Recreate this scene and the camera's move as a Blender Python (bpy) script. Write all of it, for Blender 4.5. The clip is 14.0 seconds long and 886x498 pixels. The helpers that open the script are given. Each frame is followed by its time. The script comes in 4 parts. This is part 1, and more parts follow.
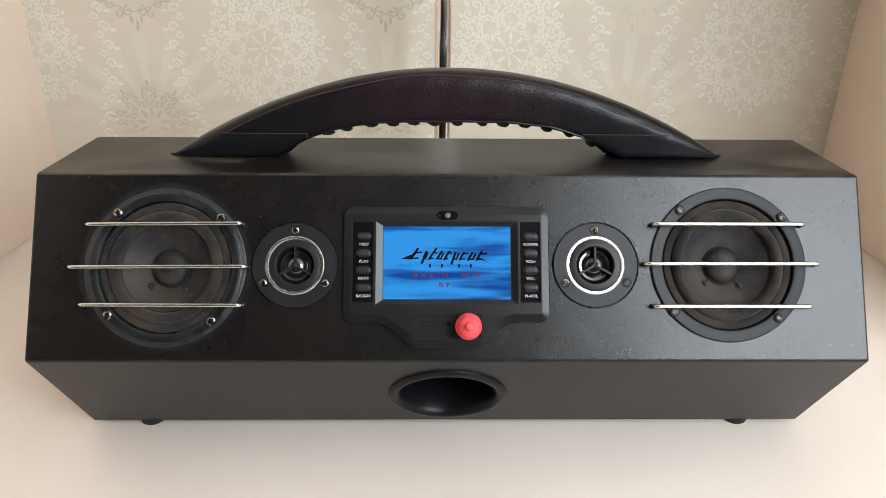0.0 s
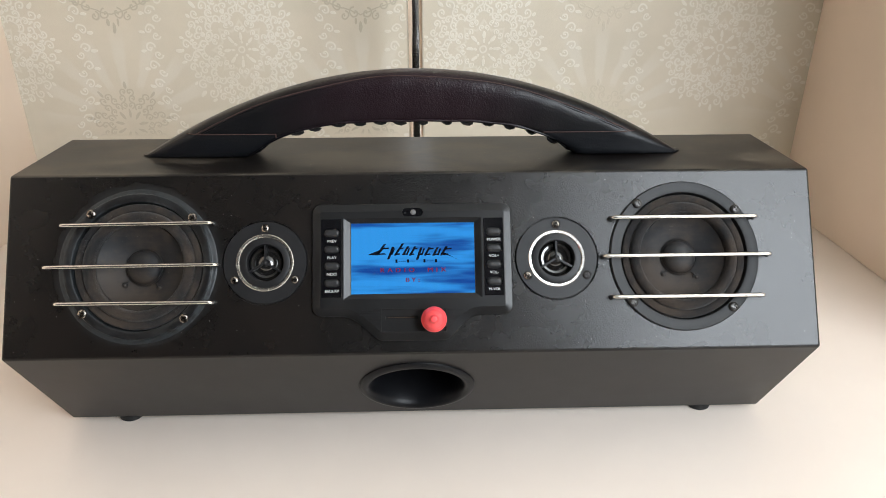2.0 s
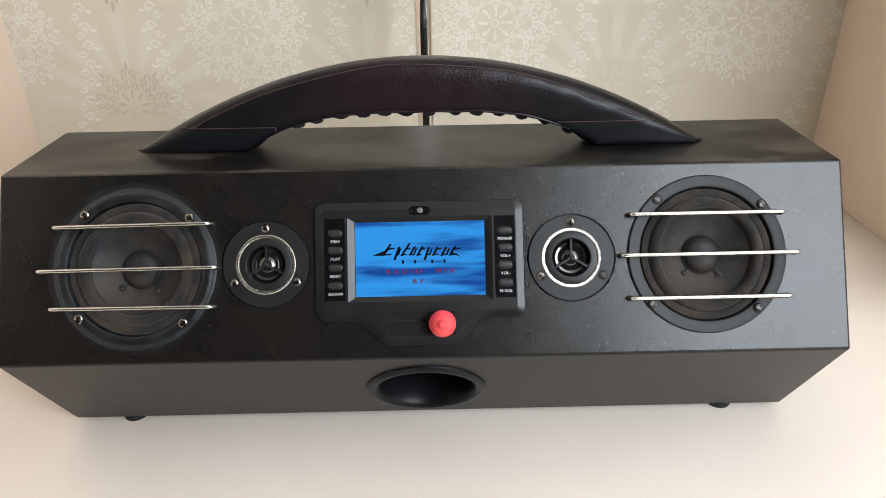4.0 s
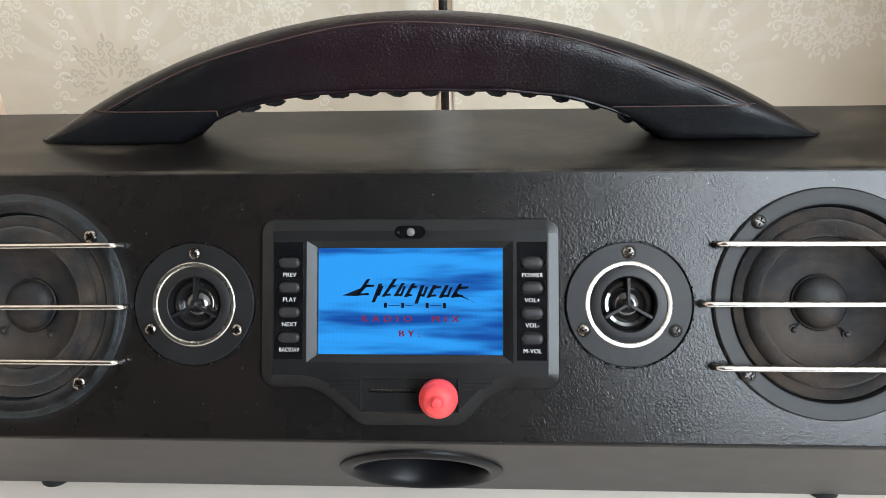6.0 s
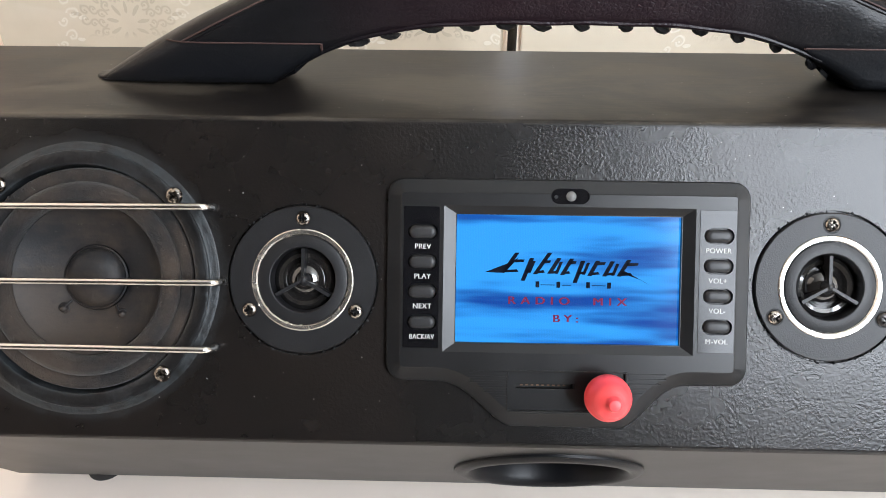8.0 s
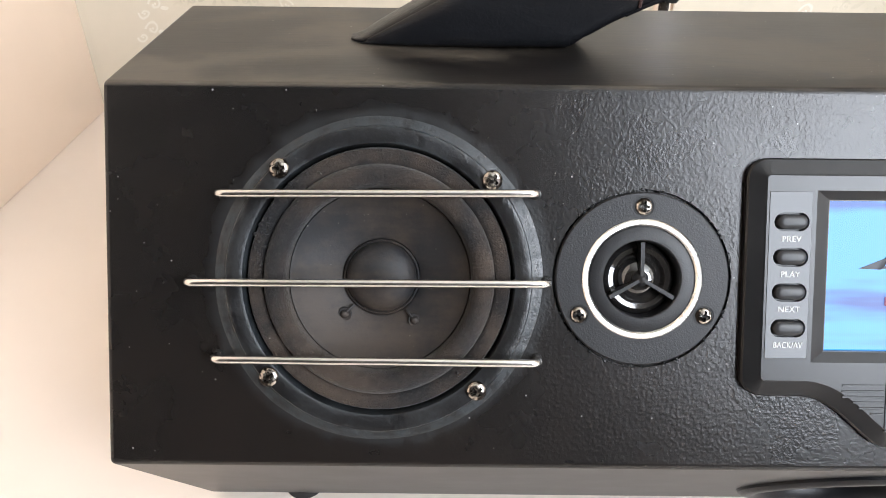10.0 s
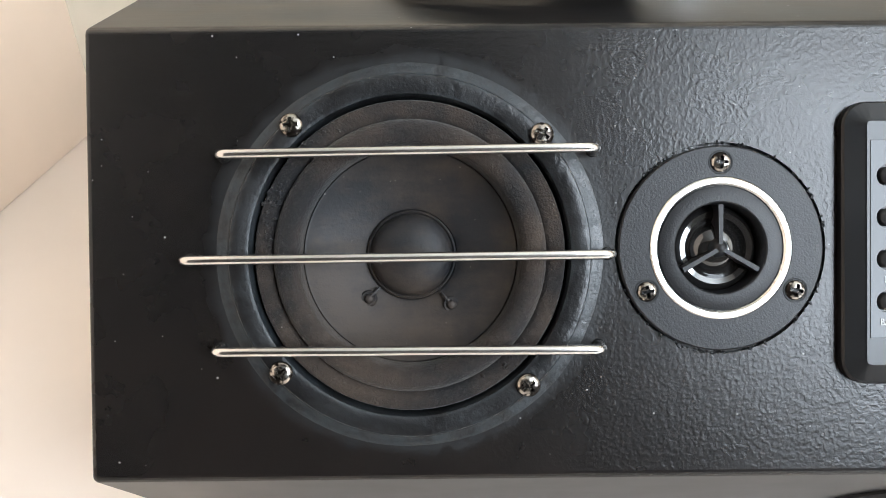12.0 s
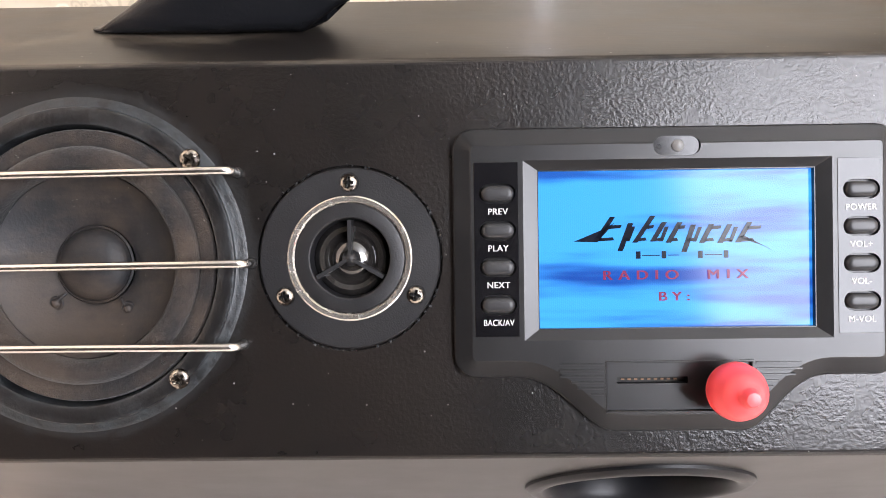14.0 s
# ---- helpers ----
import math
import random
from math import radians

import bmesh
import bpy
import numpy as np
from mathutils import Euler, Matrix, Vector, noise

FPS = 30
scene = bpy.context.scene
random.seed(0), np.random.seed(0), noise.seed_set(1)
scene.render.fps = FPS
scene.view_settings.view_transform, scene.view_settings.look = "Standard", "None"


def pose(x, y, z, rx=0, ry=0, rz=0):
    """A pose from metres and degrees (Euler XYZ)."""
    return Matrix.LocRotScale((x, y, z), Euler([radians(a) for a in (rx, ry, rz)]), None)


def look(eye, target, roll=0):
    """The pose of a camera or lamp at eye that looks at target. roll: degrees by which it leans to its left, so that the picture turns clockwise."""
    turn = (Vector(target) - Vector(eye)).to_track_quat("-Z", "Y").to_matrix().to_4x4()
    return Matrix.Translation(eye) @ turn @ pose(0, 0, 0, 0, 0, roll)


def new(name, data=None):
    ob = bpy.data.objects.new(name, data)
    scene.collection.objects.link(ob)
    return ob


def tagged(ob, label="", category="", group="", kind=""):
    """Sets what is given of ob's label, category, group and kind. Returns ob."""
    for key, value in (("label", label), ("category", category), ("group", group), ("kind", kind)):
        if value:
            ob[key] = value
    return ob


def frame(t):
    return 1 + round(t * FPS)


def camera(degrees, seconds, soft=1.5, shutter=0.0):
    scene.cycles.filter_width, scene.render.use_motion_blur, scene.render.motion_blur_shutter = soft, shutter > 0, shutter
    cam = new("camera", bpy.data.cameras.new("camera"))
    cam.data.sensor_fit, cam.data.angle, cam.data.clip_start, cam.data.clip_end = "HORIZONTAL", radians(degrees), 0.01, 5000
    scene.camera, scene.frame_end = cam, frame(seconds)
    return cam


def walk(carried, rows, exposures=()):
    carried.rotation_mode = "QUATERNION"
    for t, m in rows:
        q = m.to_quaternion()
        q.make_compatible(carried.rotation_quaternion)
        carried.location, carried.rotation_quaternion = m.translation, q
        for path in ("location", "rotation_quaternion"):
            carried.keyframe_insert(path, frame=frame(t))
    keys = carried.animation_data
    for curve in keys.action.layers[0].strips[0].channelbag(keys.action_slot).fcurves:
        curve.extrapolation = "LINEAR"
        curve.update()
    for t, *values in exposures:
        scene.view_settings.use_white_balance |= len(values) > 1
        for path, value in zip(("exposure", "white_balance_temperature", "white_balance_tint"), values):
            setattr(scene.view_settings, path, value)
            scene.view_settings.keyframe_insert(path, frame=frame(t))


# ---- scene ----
# The world: shelf top at z = 0, the wallpapered wall across y = 0.555, the boombox in the middle of the bay.
# PANEL carries the frame of the boombox's leaning front (x along it, -y out of it, z up along it) into the world.
PANEL = pose(0, 0, 0.197, -30.5, 0, 0)
cam = camera(65.54, 14.0, 0.9)
ROWS = [
    (0.0, -0.0120, -0.5194, -0.0692, -0.842, 6.107, 0.029),
    (0.5, -0.0072, -0.5196, -0.0762, -1.038, 6.394, -0.325),
    (1.0, -0.0027, -0.5214, -0.0773, -1.196, 5.964, -0.398),
    (1.5, 0.0042, -0.5281, -0.0770, -1.013, 6.015, -0.486),
    (2.0, 0.0071, -0.5361, -0.0720, -1.616, 5.821, -0.912),
    (4.5, 0.0138, -0.4905, -0.0309, -0.037, 2.712, -1.067),
    (5.0, 0.0153, -0.4519, -0.0249, 0.349, 2.769, -0.519),
    (5.5, 0.0184, -0.4030, -0.0149, 1.050, 1.768, -0.299),
    (6.0, 0.0336, -0.3585, -0.0079, 2.852, 1.711, 0.039),
    (6.5, 0.0481, -0.3313, 0.0012, 2.199, 0.369, -0.010),
    (7.0, 0.0214, -0.3291, 0.0071, 2.528, -0.665, 0.875),
    (7.2, 0.0058, -0.3252, 0.0038, 2.530, -0.584, 1.072),
    (9.3, -0.1399, -0.2637, -0.0007, -1.330, -3.921, 0.229),
    (9.5, -0.1562, -0.2617, -0.0023, -1.079, -3.560, 0.494),
    (10.0, -0.1900, -0.2536, -0.0008, -0.067, -3.409, 0.600),
    (10.5, -0.2126, -0.2445, -0.0115, -0.086, -2.347, 0.457),
    (11.0, -0.2253, -0.2337, -0.0213, -0.271, -0.837, -0.068),
    (11.5, -0.2208, -0.2224, -0.0238, -0.173, -0.687, -0.347),
    (12.0, -0.2033, -0.2156, -0.0225, -0.098, -0.865, -0.569),
    (12.5, -0.1747, -0.2179, -0.0220, 0.193, -0.543, -0.899),
    (13.0, -0.1421, -0.2292, -0.0175, 0.222, -0.172, -0.847),
    (13.5, -0.1116, -0.2413, -0.0189, 0.917, -0.019, -0.575),
    (14.0, -0.0799, -0.2446, -0.0227, 0.720, -0.183, -0.736),
]

# the phone's own exposure rises as the black front fills its picture
EXPOSURES = [(0.0, -0.05, 6450, 11), (2.2, -0.06, 6450, 11), (5.0, -0.02, 6330, 11), (6.5, 0.24, 6200, 9), (7.2, 0.30, 6250, 10), (9.5, 0.50, 6400, 18), (10.5, 0.66, 6250, 10), (11.5, 0.47, 6120, 10), (12.3, 0.52, 6120, 11), (13.0, 0.66, 6450, 16), (13.5, 0.78, 6550, 19), (14.0, 0.88, 6600, 20)]
walk(cam, [(t, PANEL @ pose(x, y, z, 90 + pitch, 0, yaw) @ pose(0, 0, 0, 0, 0, roll)) for t, x, y, z, yaw, pitch, roll in ROWS], EXPOSURES)

# ---- world and lights ----
world = bpy.data.worlds.new("world")
scene.world = world
world.use_nodes = True
sky = world.node_tree.nodes.new("ShaderNodeTexSky")
sky.sky_type, sky.sun_disc, sky.sun_elevation, sky.sun_rotation = "NISHITA", False, radians(40), radians(200)
world.node_tree.nodes["Background"].inputs["Strength"].default_value = 0.12
world.node_tree.links.new(sky.outputs[0], world.node_tree.nodes["Background"].inputs["Color"])


def area(name, x, y, z, target, sx, sy, watts, colour):
    data = bpy.data.lights.new(name, "AREA")
    data.shape, data.size, data.size_y, data.energy, data.color = "RECTANGLE", sx, sy, watts, colour
    ob = new(name, data)
    ob.matrix_world = look((x, y, z), target)
    return ob


# daylight that fills the window's opening
WIN_X0, WIN_X1, WIN_Z0, WIN_Z1, WIN_Y = 0.62, 2.10, 0.55, 1.88, -1.55
area("window_daylight", (WIN_X0 + WIN_X1) / 2, WIN_Y + 0.03, (WIN_Z0 + WIN_Z1) / 2, ((WIN_X0 + WIN_X1) / 2, 0, (WIN_Z0 + WIN_Z1) / 2), WIN_X1 - WIN_X0, WIN_Z1 - WIN_Z0, 88, (0.905, 0.975, 1.02))


# ---- materials ----
class Ex:
    """A number in a node tree, with which Python's operators build Math nodes."""

    def __init__(self, tree, socket):
        self.tree, self.socket = tree, socket

    def do(self, op, *others, clamp=False):
        n = self.tree.nodes.new("ShaderNodeMath")
        n.operation, n.use_clamp = op, clamp
        for i, v in enumerate((self, *others)):
            if isinstance(v, Ex):
                self.tree.links.new(v.socket, n.inputs[i])
            else:
                n.inputs[i].default_value = v
        return Ex(self.tree, n.outputs[0])

    def __add__(self, o): return self.do("ADD", o)
    def __sub__(self, o): return self.do("SUBTRACT", o)
    def __mul__(self, o): return self.do("MULTIPLY", o)
    def __truediv__(self, o): return self.do("DIVIDE", o)
    def sin(self): return self.do("SINE")
    def cos(self): return self.do("COSINE")
    def abs(self): return self.do("ABSOLUTE")
    def max(self, o): return self.do("MAXIMUM", o)
    def min(self, o): return self.do("MINIMUM", o)

    def ramp(self, a, b, lo=0.0, hi=1.0):
        n = self.tree.nodes.new("ShaderNodeMapRange")
        n.interpolation_type = "SMOOTHSTEP"
        self.tree.links.new(self.socket, n.inputs["Value"])
        for key, v in (("From Min", a), ("From Max", b), ("To Min", lo), ("To Max", hi)):
            n.inputs[key].default_value = v
        return Ex(self.tree, n.outputs["Result"])


class Mat:
    """A Principled material with a few shorthands."""

    def __init__(self, name, colour=(0.5, 0.5, 0.5), rough=0.5, metal=0.0, spec=0.5, coat=0.0):
        self.m = bpy.data.materials.new(name)
        self.m.use_nodes = True
        self.t = self.m.node_tree
        self.p = self.t.nodes["Principled BSDF"]
        self.set("Base Color", (*colour, 1))
        self.set("Roughness", rough)
        self.set("Metallic", metal)
        self.set("Specular IOR Level", spec)
        self.set("Coat Weight", coat)
        self.co = self.t.nodes.new("ShaderNodeTexCoord").outputs["Object"]

    def set(self, key, v):
        if isinstance(v, Ex):
            self.t.links.new(v.socket, self.p.inputs[key])
        elif isinstance(v, bpy.types.NodeSocket):
            self.t.links.new(v, self.p.inputs[key])
        else:
            self.p.inputs[key].default_value = v

    def xyz(self):
        n = self.t.nodes.new("ShaderNodeSeparateXYZ")
        self.t.links.new(self.co, n.inputs[0])
        return [Ex(self.t, o) for o in n.outputs]

    def noise(self, scale, detail=4.0, rough=0.55, stretch=(1, 1, 1), distort=0.0):
        mp = self.t.nodes.new("ShaderNodeMapping")
        mp.inputs["Scale"].default_value = stretch
        self.t.links.new(self.co, mp.inputs[0])
        n = self.t.nodes.new("ShaderNodeTexNoise")
        for key, v in (("Scale", scale), ("Detail", detail), ("Roughness", rough), ("Distortion", distort)):
            n.inputs[key].default_value = v
        self.t.links.new(mp.outputs[0], n.inputs["Vector"])
        return Ex(self.t, n.outputs["Fac"])

    def cells(self, scale, feature="F1", out="Distance", stretch=(1, 1, 1)):
        mp = self.t.nodes.new("ShaderNodeMapping")
        mp.inputs["Scale"].default_value = stretch
        self.t.links.new(self.co, mp.inputs[0])
        n = self.t.nodes.new("ShaderNodeTexVoronoi")
        n.feature = feature
        n.inputs["Scale"].default_value = scale
        self.t.links.new(mp.outputs[0], n.inputs["Vector"])
        return Ex(self.t, n.outputs[out])

    def specks(self, scale, size, share):
        """Sparse small spots: 1 inside, 0 outside."""
        mp = self.t.nodes.new("ShaderNodeTexVoronoi")
        mp.inputs["Scale"].default_value = scale
        self.t.links.new(self.co, mp.inputs["Vector"])
        sep = self.t.nodes.new("ShaderNodeSeparateXYZ")
        self.t.links.new(mp.outputs["Color"], sep.inputs[0])
        pick = Ex(self.t, sep.outputs[0]).ramp(1 - share, 1 - share + 0.01)
        return Ex(self.t, mp.outputs["Distance"]).ramp(size, size * 0.6) * pick

    def mix(self, fac, a, b):
        n = self.t.nodes.new("ShaderNodeMix")
        n.data_type = "RGBA"
        if isinstance(fac, Ex):
            self.t.links.new(fac.socket, n.inputs["Factor"])
        else:
            n.inputs["Factor"].default_value = fac
        for i, v in (("A", a), ("B", b)):
            sock = [s for s in n.inputs if s.name == i and s.type == "RGBA"][0]
            if isinstance(v, bpy.types.NodeSocket):
                self.t.links.new(v, sock)
            else:
                sock.default_value = (*v, 1)
        return [s for s in n.outputs if s.type == "RGBA"][0]

    def bump(self, height, strength=0.3, distance=0.001):
        n = self.t.nodes.new("ShaderNodeBump")
        n.inputs["Strength"].default_value = strength
        n.inputs["Distance"].default_value = distance
        self.t.links.new(height.socket, n.inputs["Height"])
        self.t.links.new(n.outputs[0], self.p.inputs["Normal"])
        return self


SPEAKERS = ((-0.2133, -0.0277), (0.2123, -0.0249))


def mat_cabinet():
    """Black painted board: smooth towards one end, pebbled over most of the front, with dust, brush marks and scuffs."""
    k = Mat("black_painted_board", (0.006, 0.0058, 0.0056), 0.3, spec=0.36)
    x, y, z = k.xyz()
    blot = k.noise(9, 5, 0.6)
    pebble = k.noise(760, 2, 0.5, (1, 1, 0.85), 0.3).ramp(0.28, 0.80) * 0.7 + k.noise(330, 2, 0.5) * 0.5
    grain = k.noise(760, 3, 0.55, (0.10, 1, 1))
    patch = k.noise(26, 4, 0.6).ramp(0.34, 0.62, 0.45, 1.0)
    share = (x + blot * 0.12).ramp(-0.20, -0.02, 0.08, 1.0) * (x + blot * 0.10).ramp(0.31, 0.17, 0.22, 1.0) * patch
    front = z.ramp(0.2348, 0.2334) * z.ramp(0.110, 0.114)
    top = z.ramp(0.232, 0.2345)
    k.bump(pebble * share * front * 0.175 + grain * front * 0.030 + grain * (top * 0.045 + 0.012), 0.60, 0.0011)
    dust = k.specks(190, 0.085, 0.13).max(k.specks(330, 0.10, 0.11)) * z.ramp(0.108, 0.116, 0.12, 1.0)
    smear = k.noise(17, 7, 0.68, (0.6, 1.2, 1), 0.6).ramp(0.43, 0.64) * z.ramp(0.2335, 0.2345)
    col = k.mix(blot.ramp(0.3, 0.7), (0.0056, 0.0052, 0.0051), (0.0100, 0.0078, 0.0068))
    col = k.mix(smear * 0.9, col, (0.072, 0.060, 0.046))
    # dry brush strokes of matt paint feather out round one woofer
    up = y * math.sin(radians(30.5)) + (z - 0.197) * math.cos(radians(30.5)) - SPEAKERS[0][1]
    side = x - SPEAKERS[0][0]
    far = (side * side + up * up).do("SQRT") + (k.noise(120, 5, 0.7) - 0.5) * 0.009 + (k.noise(30, 3) - 0.5) * 0.008
    brushed = far.ramp(0.0655, 0.0600) * k.noise(420, 3, 0.6).ramp(0.32, 0.56, 0.35, 1.0) * front
    col = k.mix(brushed * 0.5, col, (0.0115, 0.0137, 0.0155))
    k.set("Base Color", k.mix(dust * 0.75, col, (0.30, 0.29, 0.28)))
    k.set("Roughness", blot * 0.08 + k.noise(45, 4) * 0.06 + smear * 0.08 + brushed * 0.20 + z.ramp(0.1145, 0.1105, 0.04, 0.13) + z.ramp(0.2334, 0.2348, 0.165, 0.235))
    return k.m


def mat_plastic(name, colour, rough, grain=0.15, spec=0.33):
    k = Mat(name, colour, rough, spec=spec)
    n = k.noise(60, 5)
    k.set("Roughness", n * 0.08 + (rough - 0.04))
    k.set("Base Color", k.mix(n.ramp(0.35, 0.75), colour, tuple(c * 1.2 + 0.001 for c in colour)))
    k.bump(k.noise(1600, 2), grain, 0.0003)
    return k.m


def mat_metal(name, colour, rough):
    k = Mat(name, colour, rough, 1.0)
    n = k.noise(220, 4)
    k.set("Roughness", n * 0.12 + rough)
    k.bump(k.noise(500, 3), 0.05, 0.0003)
    return k.m


def mat_screw():
    k = Mat("worn_nickel", (0.62, 0.58, 0.52), 0.22, 1.0)
    n = k.noise(420, 4)
    k.set("Base Color", k.mix(n.ramp(0.42, 0.54), (0.42, 0.385, 0.34), (0.03, 0.025, 0.022)))
    k.set("Roughness", n * 0.3 + 0.12)
    k.bump(n, 0.2, 0.0003)
    return k.m


def mat_leather(name, a, b, rough, crease=0.0):
    k = Mat(name, a, rough, spec=0.22)
    x, y, z = k.xyz()
    wrinkle = k.cells(540, "DISTANCE_TO_EDGE", stretch=(0.8, 1, 1.1))
    fine = k.noise(700, 3)
    mid = k.noise(180, 4, 0.6, distort=1.0)
    worn = (x.abs() + k.noise(30, 3) * 0.06).ramp(0.16, 0.06)
    k.set("Base Color", k.mix(worn, a, b))
    k.set("Roughness", mid * 0.25 + (rough - 0.12))
    k.bump((wrinkle.ramp(0.0, 0.30) * 0.22 + mid * 0.9) * (worn * 0.8 + 0.2) + fine * 0.15 + k.noise(75, 4, 0.6, (0.5, 1, 1.6), distort=0.8) * crease, 0.55, 0.0008)
    return k.m


def mat_worn():
    """Matt black paint, its outer rim and inner lip rubbed to a dusty blue-grey."""
    k = Mat("rubbed_black_paint", (0.012, 0.012, 0.013), 0.5)
    x, y, z = k.xyz()
    n = k.noise(55, 6, 0.7)
    chips = k.noise(160, 5, 0.7)
    r = (x * x + z * z).do("SQRT")
    rr = r + (n - 0.5) * 0.007 + (chips - 0.5) * 0.003
    rim = rr.ramp(0.0556, 0.0568)
    lip = (r - 0.0504 + (chips - 0.5) * 0.0018).abs().ramp(0.0010, 0.0003) * n.ramp(0.35, 0.6)
    rub = (rim * chips.ramp(0.36, 0.62, 0.15, 1.0)).max(lip * 0.8)
    col = k.mix(n.ramp(0.42, 0.70), (0.006, 0.006, 0.0065), (0.020, 0.021, 0.0225))
    k.set("Base Color", k.mix(rub, col, (0.018, 0.0225, 0.0255)))
    k.set("Roughness", rub * 0.16 + n * 0.20 + 0.22)
    k.bump(chips * 0.9 + n * 0.8 + k.noise(520, 3) * 0.4, 0.6, 0.0007)
    return k.m


def mat_cone():
    k = Mat("paper_cone", (0.02, 0.019, 0.018), 0.62, spec=0.35)
    n = k.noise(24, 7, 0.68)
    fine = k.noise(170, 4, 0.6, (0.35, 1, 1.6))
    dust = k.specks(260, 0.09, 0.05).max(k.specks(620, 0.14, 0.05))
    col = k.mix((n * 0.8 + fine * 0.2).ramp(0.40, 0.62), (0.0105, 0.0110, 0.0128), (0.041, 0.031, 0.0245))
    k.set("Base Color", k.mix(dust * 0.6, col, (0.26, 0.24, 0.22)))
    k.set("Roughness", n * 0.3 + 0.42)
    k.bump(k.noise(900, 3) + fine * 0.6, 0.3, 0.0004)
    return k.m


def mat_foam():
    k = Mat("foam_surround", (0.013, 0.013, 0.014), 0.85, spec=0.3)
    n = k.noise(20, 6, 0.65)
    fuzz = k.noise(1300, 2, 0.6)
    dust = k.specks(420, 0.13, 0.06)
    col = k.mix(n.ramp(0.40, 0.64), (0.0075, 0.0075, 0.0086), (0.042, 0.030, 0.022))
    col = k.mix(fuzz.ramp(0.52, 0.72) * 0.38, col, (0.046, 0.041, 0.037))
    k.set("Base Color", k.mix(dust * 0.6, col, (0.26, 0.24, 0.22)))
    k.set("Sheen Weight", 0.12)
    k.bump(fuzz + k.noise(520, 2) * 0.5, 0.8, 0.0007)
    return k.m


def mat_screen():
    """A lit LCD behind glass: blue, with soft dark streaks."""
    k = Mat("lit_blue_lcd", (0.004, 0.004, 0.006), 0.13, spec=0.20)
    x, y, z = k.xyz()
    streak = k.noise(24, 3, 0.5, (0.36, 1, 3.0))
    fine = k.noise(60, 3, 0.5, (0.3, 1, 3.2))
    v = (streak * 0.75 + fine * 0.25).ramp(0.37, 0.55)
    grid = ((x * 9000.0).sin() * 0.04 + 0.96)
    col = k.mix(v, (0.005, 0.070, 0.38), (0.036, 0.385, 1.0))
    k.set("Emission Color", col)
    k.set("Emission Strength", grid * 0.84)
    return k.m


def mat_wallpaper():
    """Cream wallpaper with pale damask: scrolled rosettes in columns, and fans with rays between them."""
    k = Mat("damask_wallpaper", (0.6, 0.57, 0.48), 0.55, spec=0.35)
    x, y, z = k.xyz()
    wob = k.noise(45, 2)
    wob2 = k.noise(52, 2, 0.5, (1.3, 1, 0.9))
    P, Q = 0.3570, 0.46

    def local(x0, z0):
        u = (x - x0) / P
        v = (z - z0) / Q
        u = (u - u.do("ROUND")) * P + (wob - 0.5) * 0.006
        v = (v - v.do("ROUND")) * Q + (wob2 - 0.5) * 0.006
        return u, v, (u * u + v * v).do("SQRT"), v.do("ARCTAN2", u)

    def fold(r, a, n):
        w = 2 * math.pi / n
        b = a - (a / w).do("ROUND") * w
        return r * b.cos(), (r * b.sin()).abs()

    def line(e, w):
        return e.abs().ramp(w * 1.7, w * 0.1)

    def scroll(pq, cp, cq, rad, w=0.0011, way=1.0):
        dp, dq = pq[0] - cp, pq[1] - cq
        d = (dp * dp + dq * dq).do("SQRT")
        turn = dq.do("ARCTAN2", dp) * (way / (2 * math.pi)) + 0.5
        return line(d - (turn * 0.65 + 0.35) * rad, w).max(d.ramp(0.0016, 0.0009))

    def drop(pq, cp, cq, a, b):
        dp, dq = (pq[0] - cp) / a, (pq[1] - cq) / b
        return (dp * dp + dq * dq).ramp(1.1, 0.7)

    def bar(pq, p0, q0, p1, q1, w=0.0012):
        n = math.hypot(p1 - p0, q1 - q0)
        nx, nz = -(q1 - q0) / n, (p1 - p0) / n
        return line(pq[0] * nx + pq[1] * nz - (p0 * nx + q0 * nz), w)

    # rosettes
    u, v, r, a = local(-0.2575, 0.250)
    e = fold(r, a, 8)
    m = line(r - 0.0045, 0.0012).max(drop(e, 0.0200, 0, 0.0060, 0.0024)).max(drop(e, 0.0118, 0, 0.0026, 0.0018))
    m = m.max(bar(e, 0.041, 0, 0.026, 0.0108, 0.0016) * 0.45).max(scroll(e, 0.0310, 0.0035, 0.0042, 0.0011))
    for cp, cq, rad, way in ((0.0545, 0.0075, 0.0062, 1), (0.0470, 0.0165, 0.0055, -1), (0.0665, 0.0075, 0.0066, -1), (0.0610, 0.0200, 0.0062, 1), (0.0800, 0.0085, 0.0070, 1), (0.0740, 0.0240, 0.0058, -1)):
        m = m.max(scroll(e, cp, cq, rad, 0.0013, way))
    m = m.max(drop(e, 0.0900, 0, 0.0060, 0.0026)).max(drop(e, 0.0860, 0.0170, 0.0040, 0.0022)).max(drop(e, 0.0600, 0, 0.0050, 0.0016))
    c8 = (a * 8.0).cos()
    m = m.max(line(r - c8 * 0.0045 - 0.0500, 0.0012) * 0.8).max(line(r + c8 * 0.0050 - 0.0720, 0.0011) * 0.7)
    m = m.max(scroll(e, 0.0380, 0.0120, 0.0040, 0.0011, -1)).max(drop(e, 0.0700, 0.0145, 0.0036, 0.0018)).max(drop(e, 0.0540, 0.0205, 0.0034, 0.0018))
    m = m * r.ramp(0.099, 0.094)
    # scrolling frames round the rosettes
    f = u.abs() - (v * 13.0).cos() * 0.024 - 0.104
    vv = v / 0.026
    vv = (vv - vv.do("ROUND")) * 0.026
    g = (f, vv)
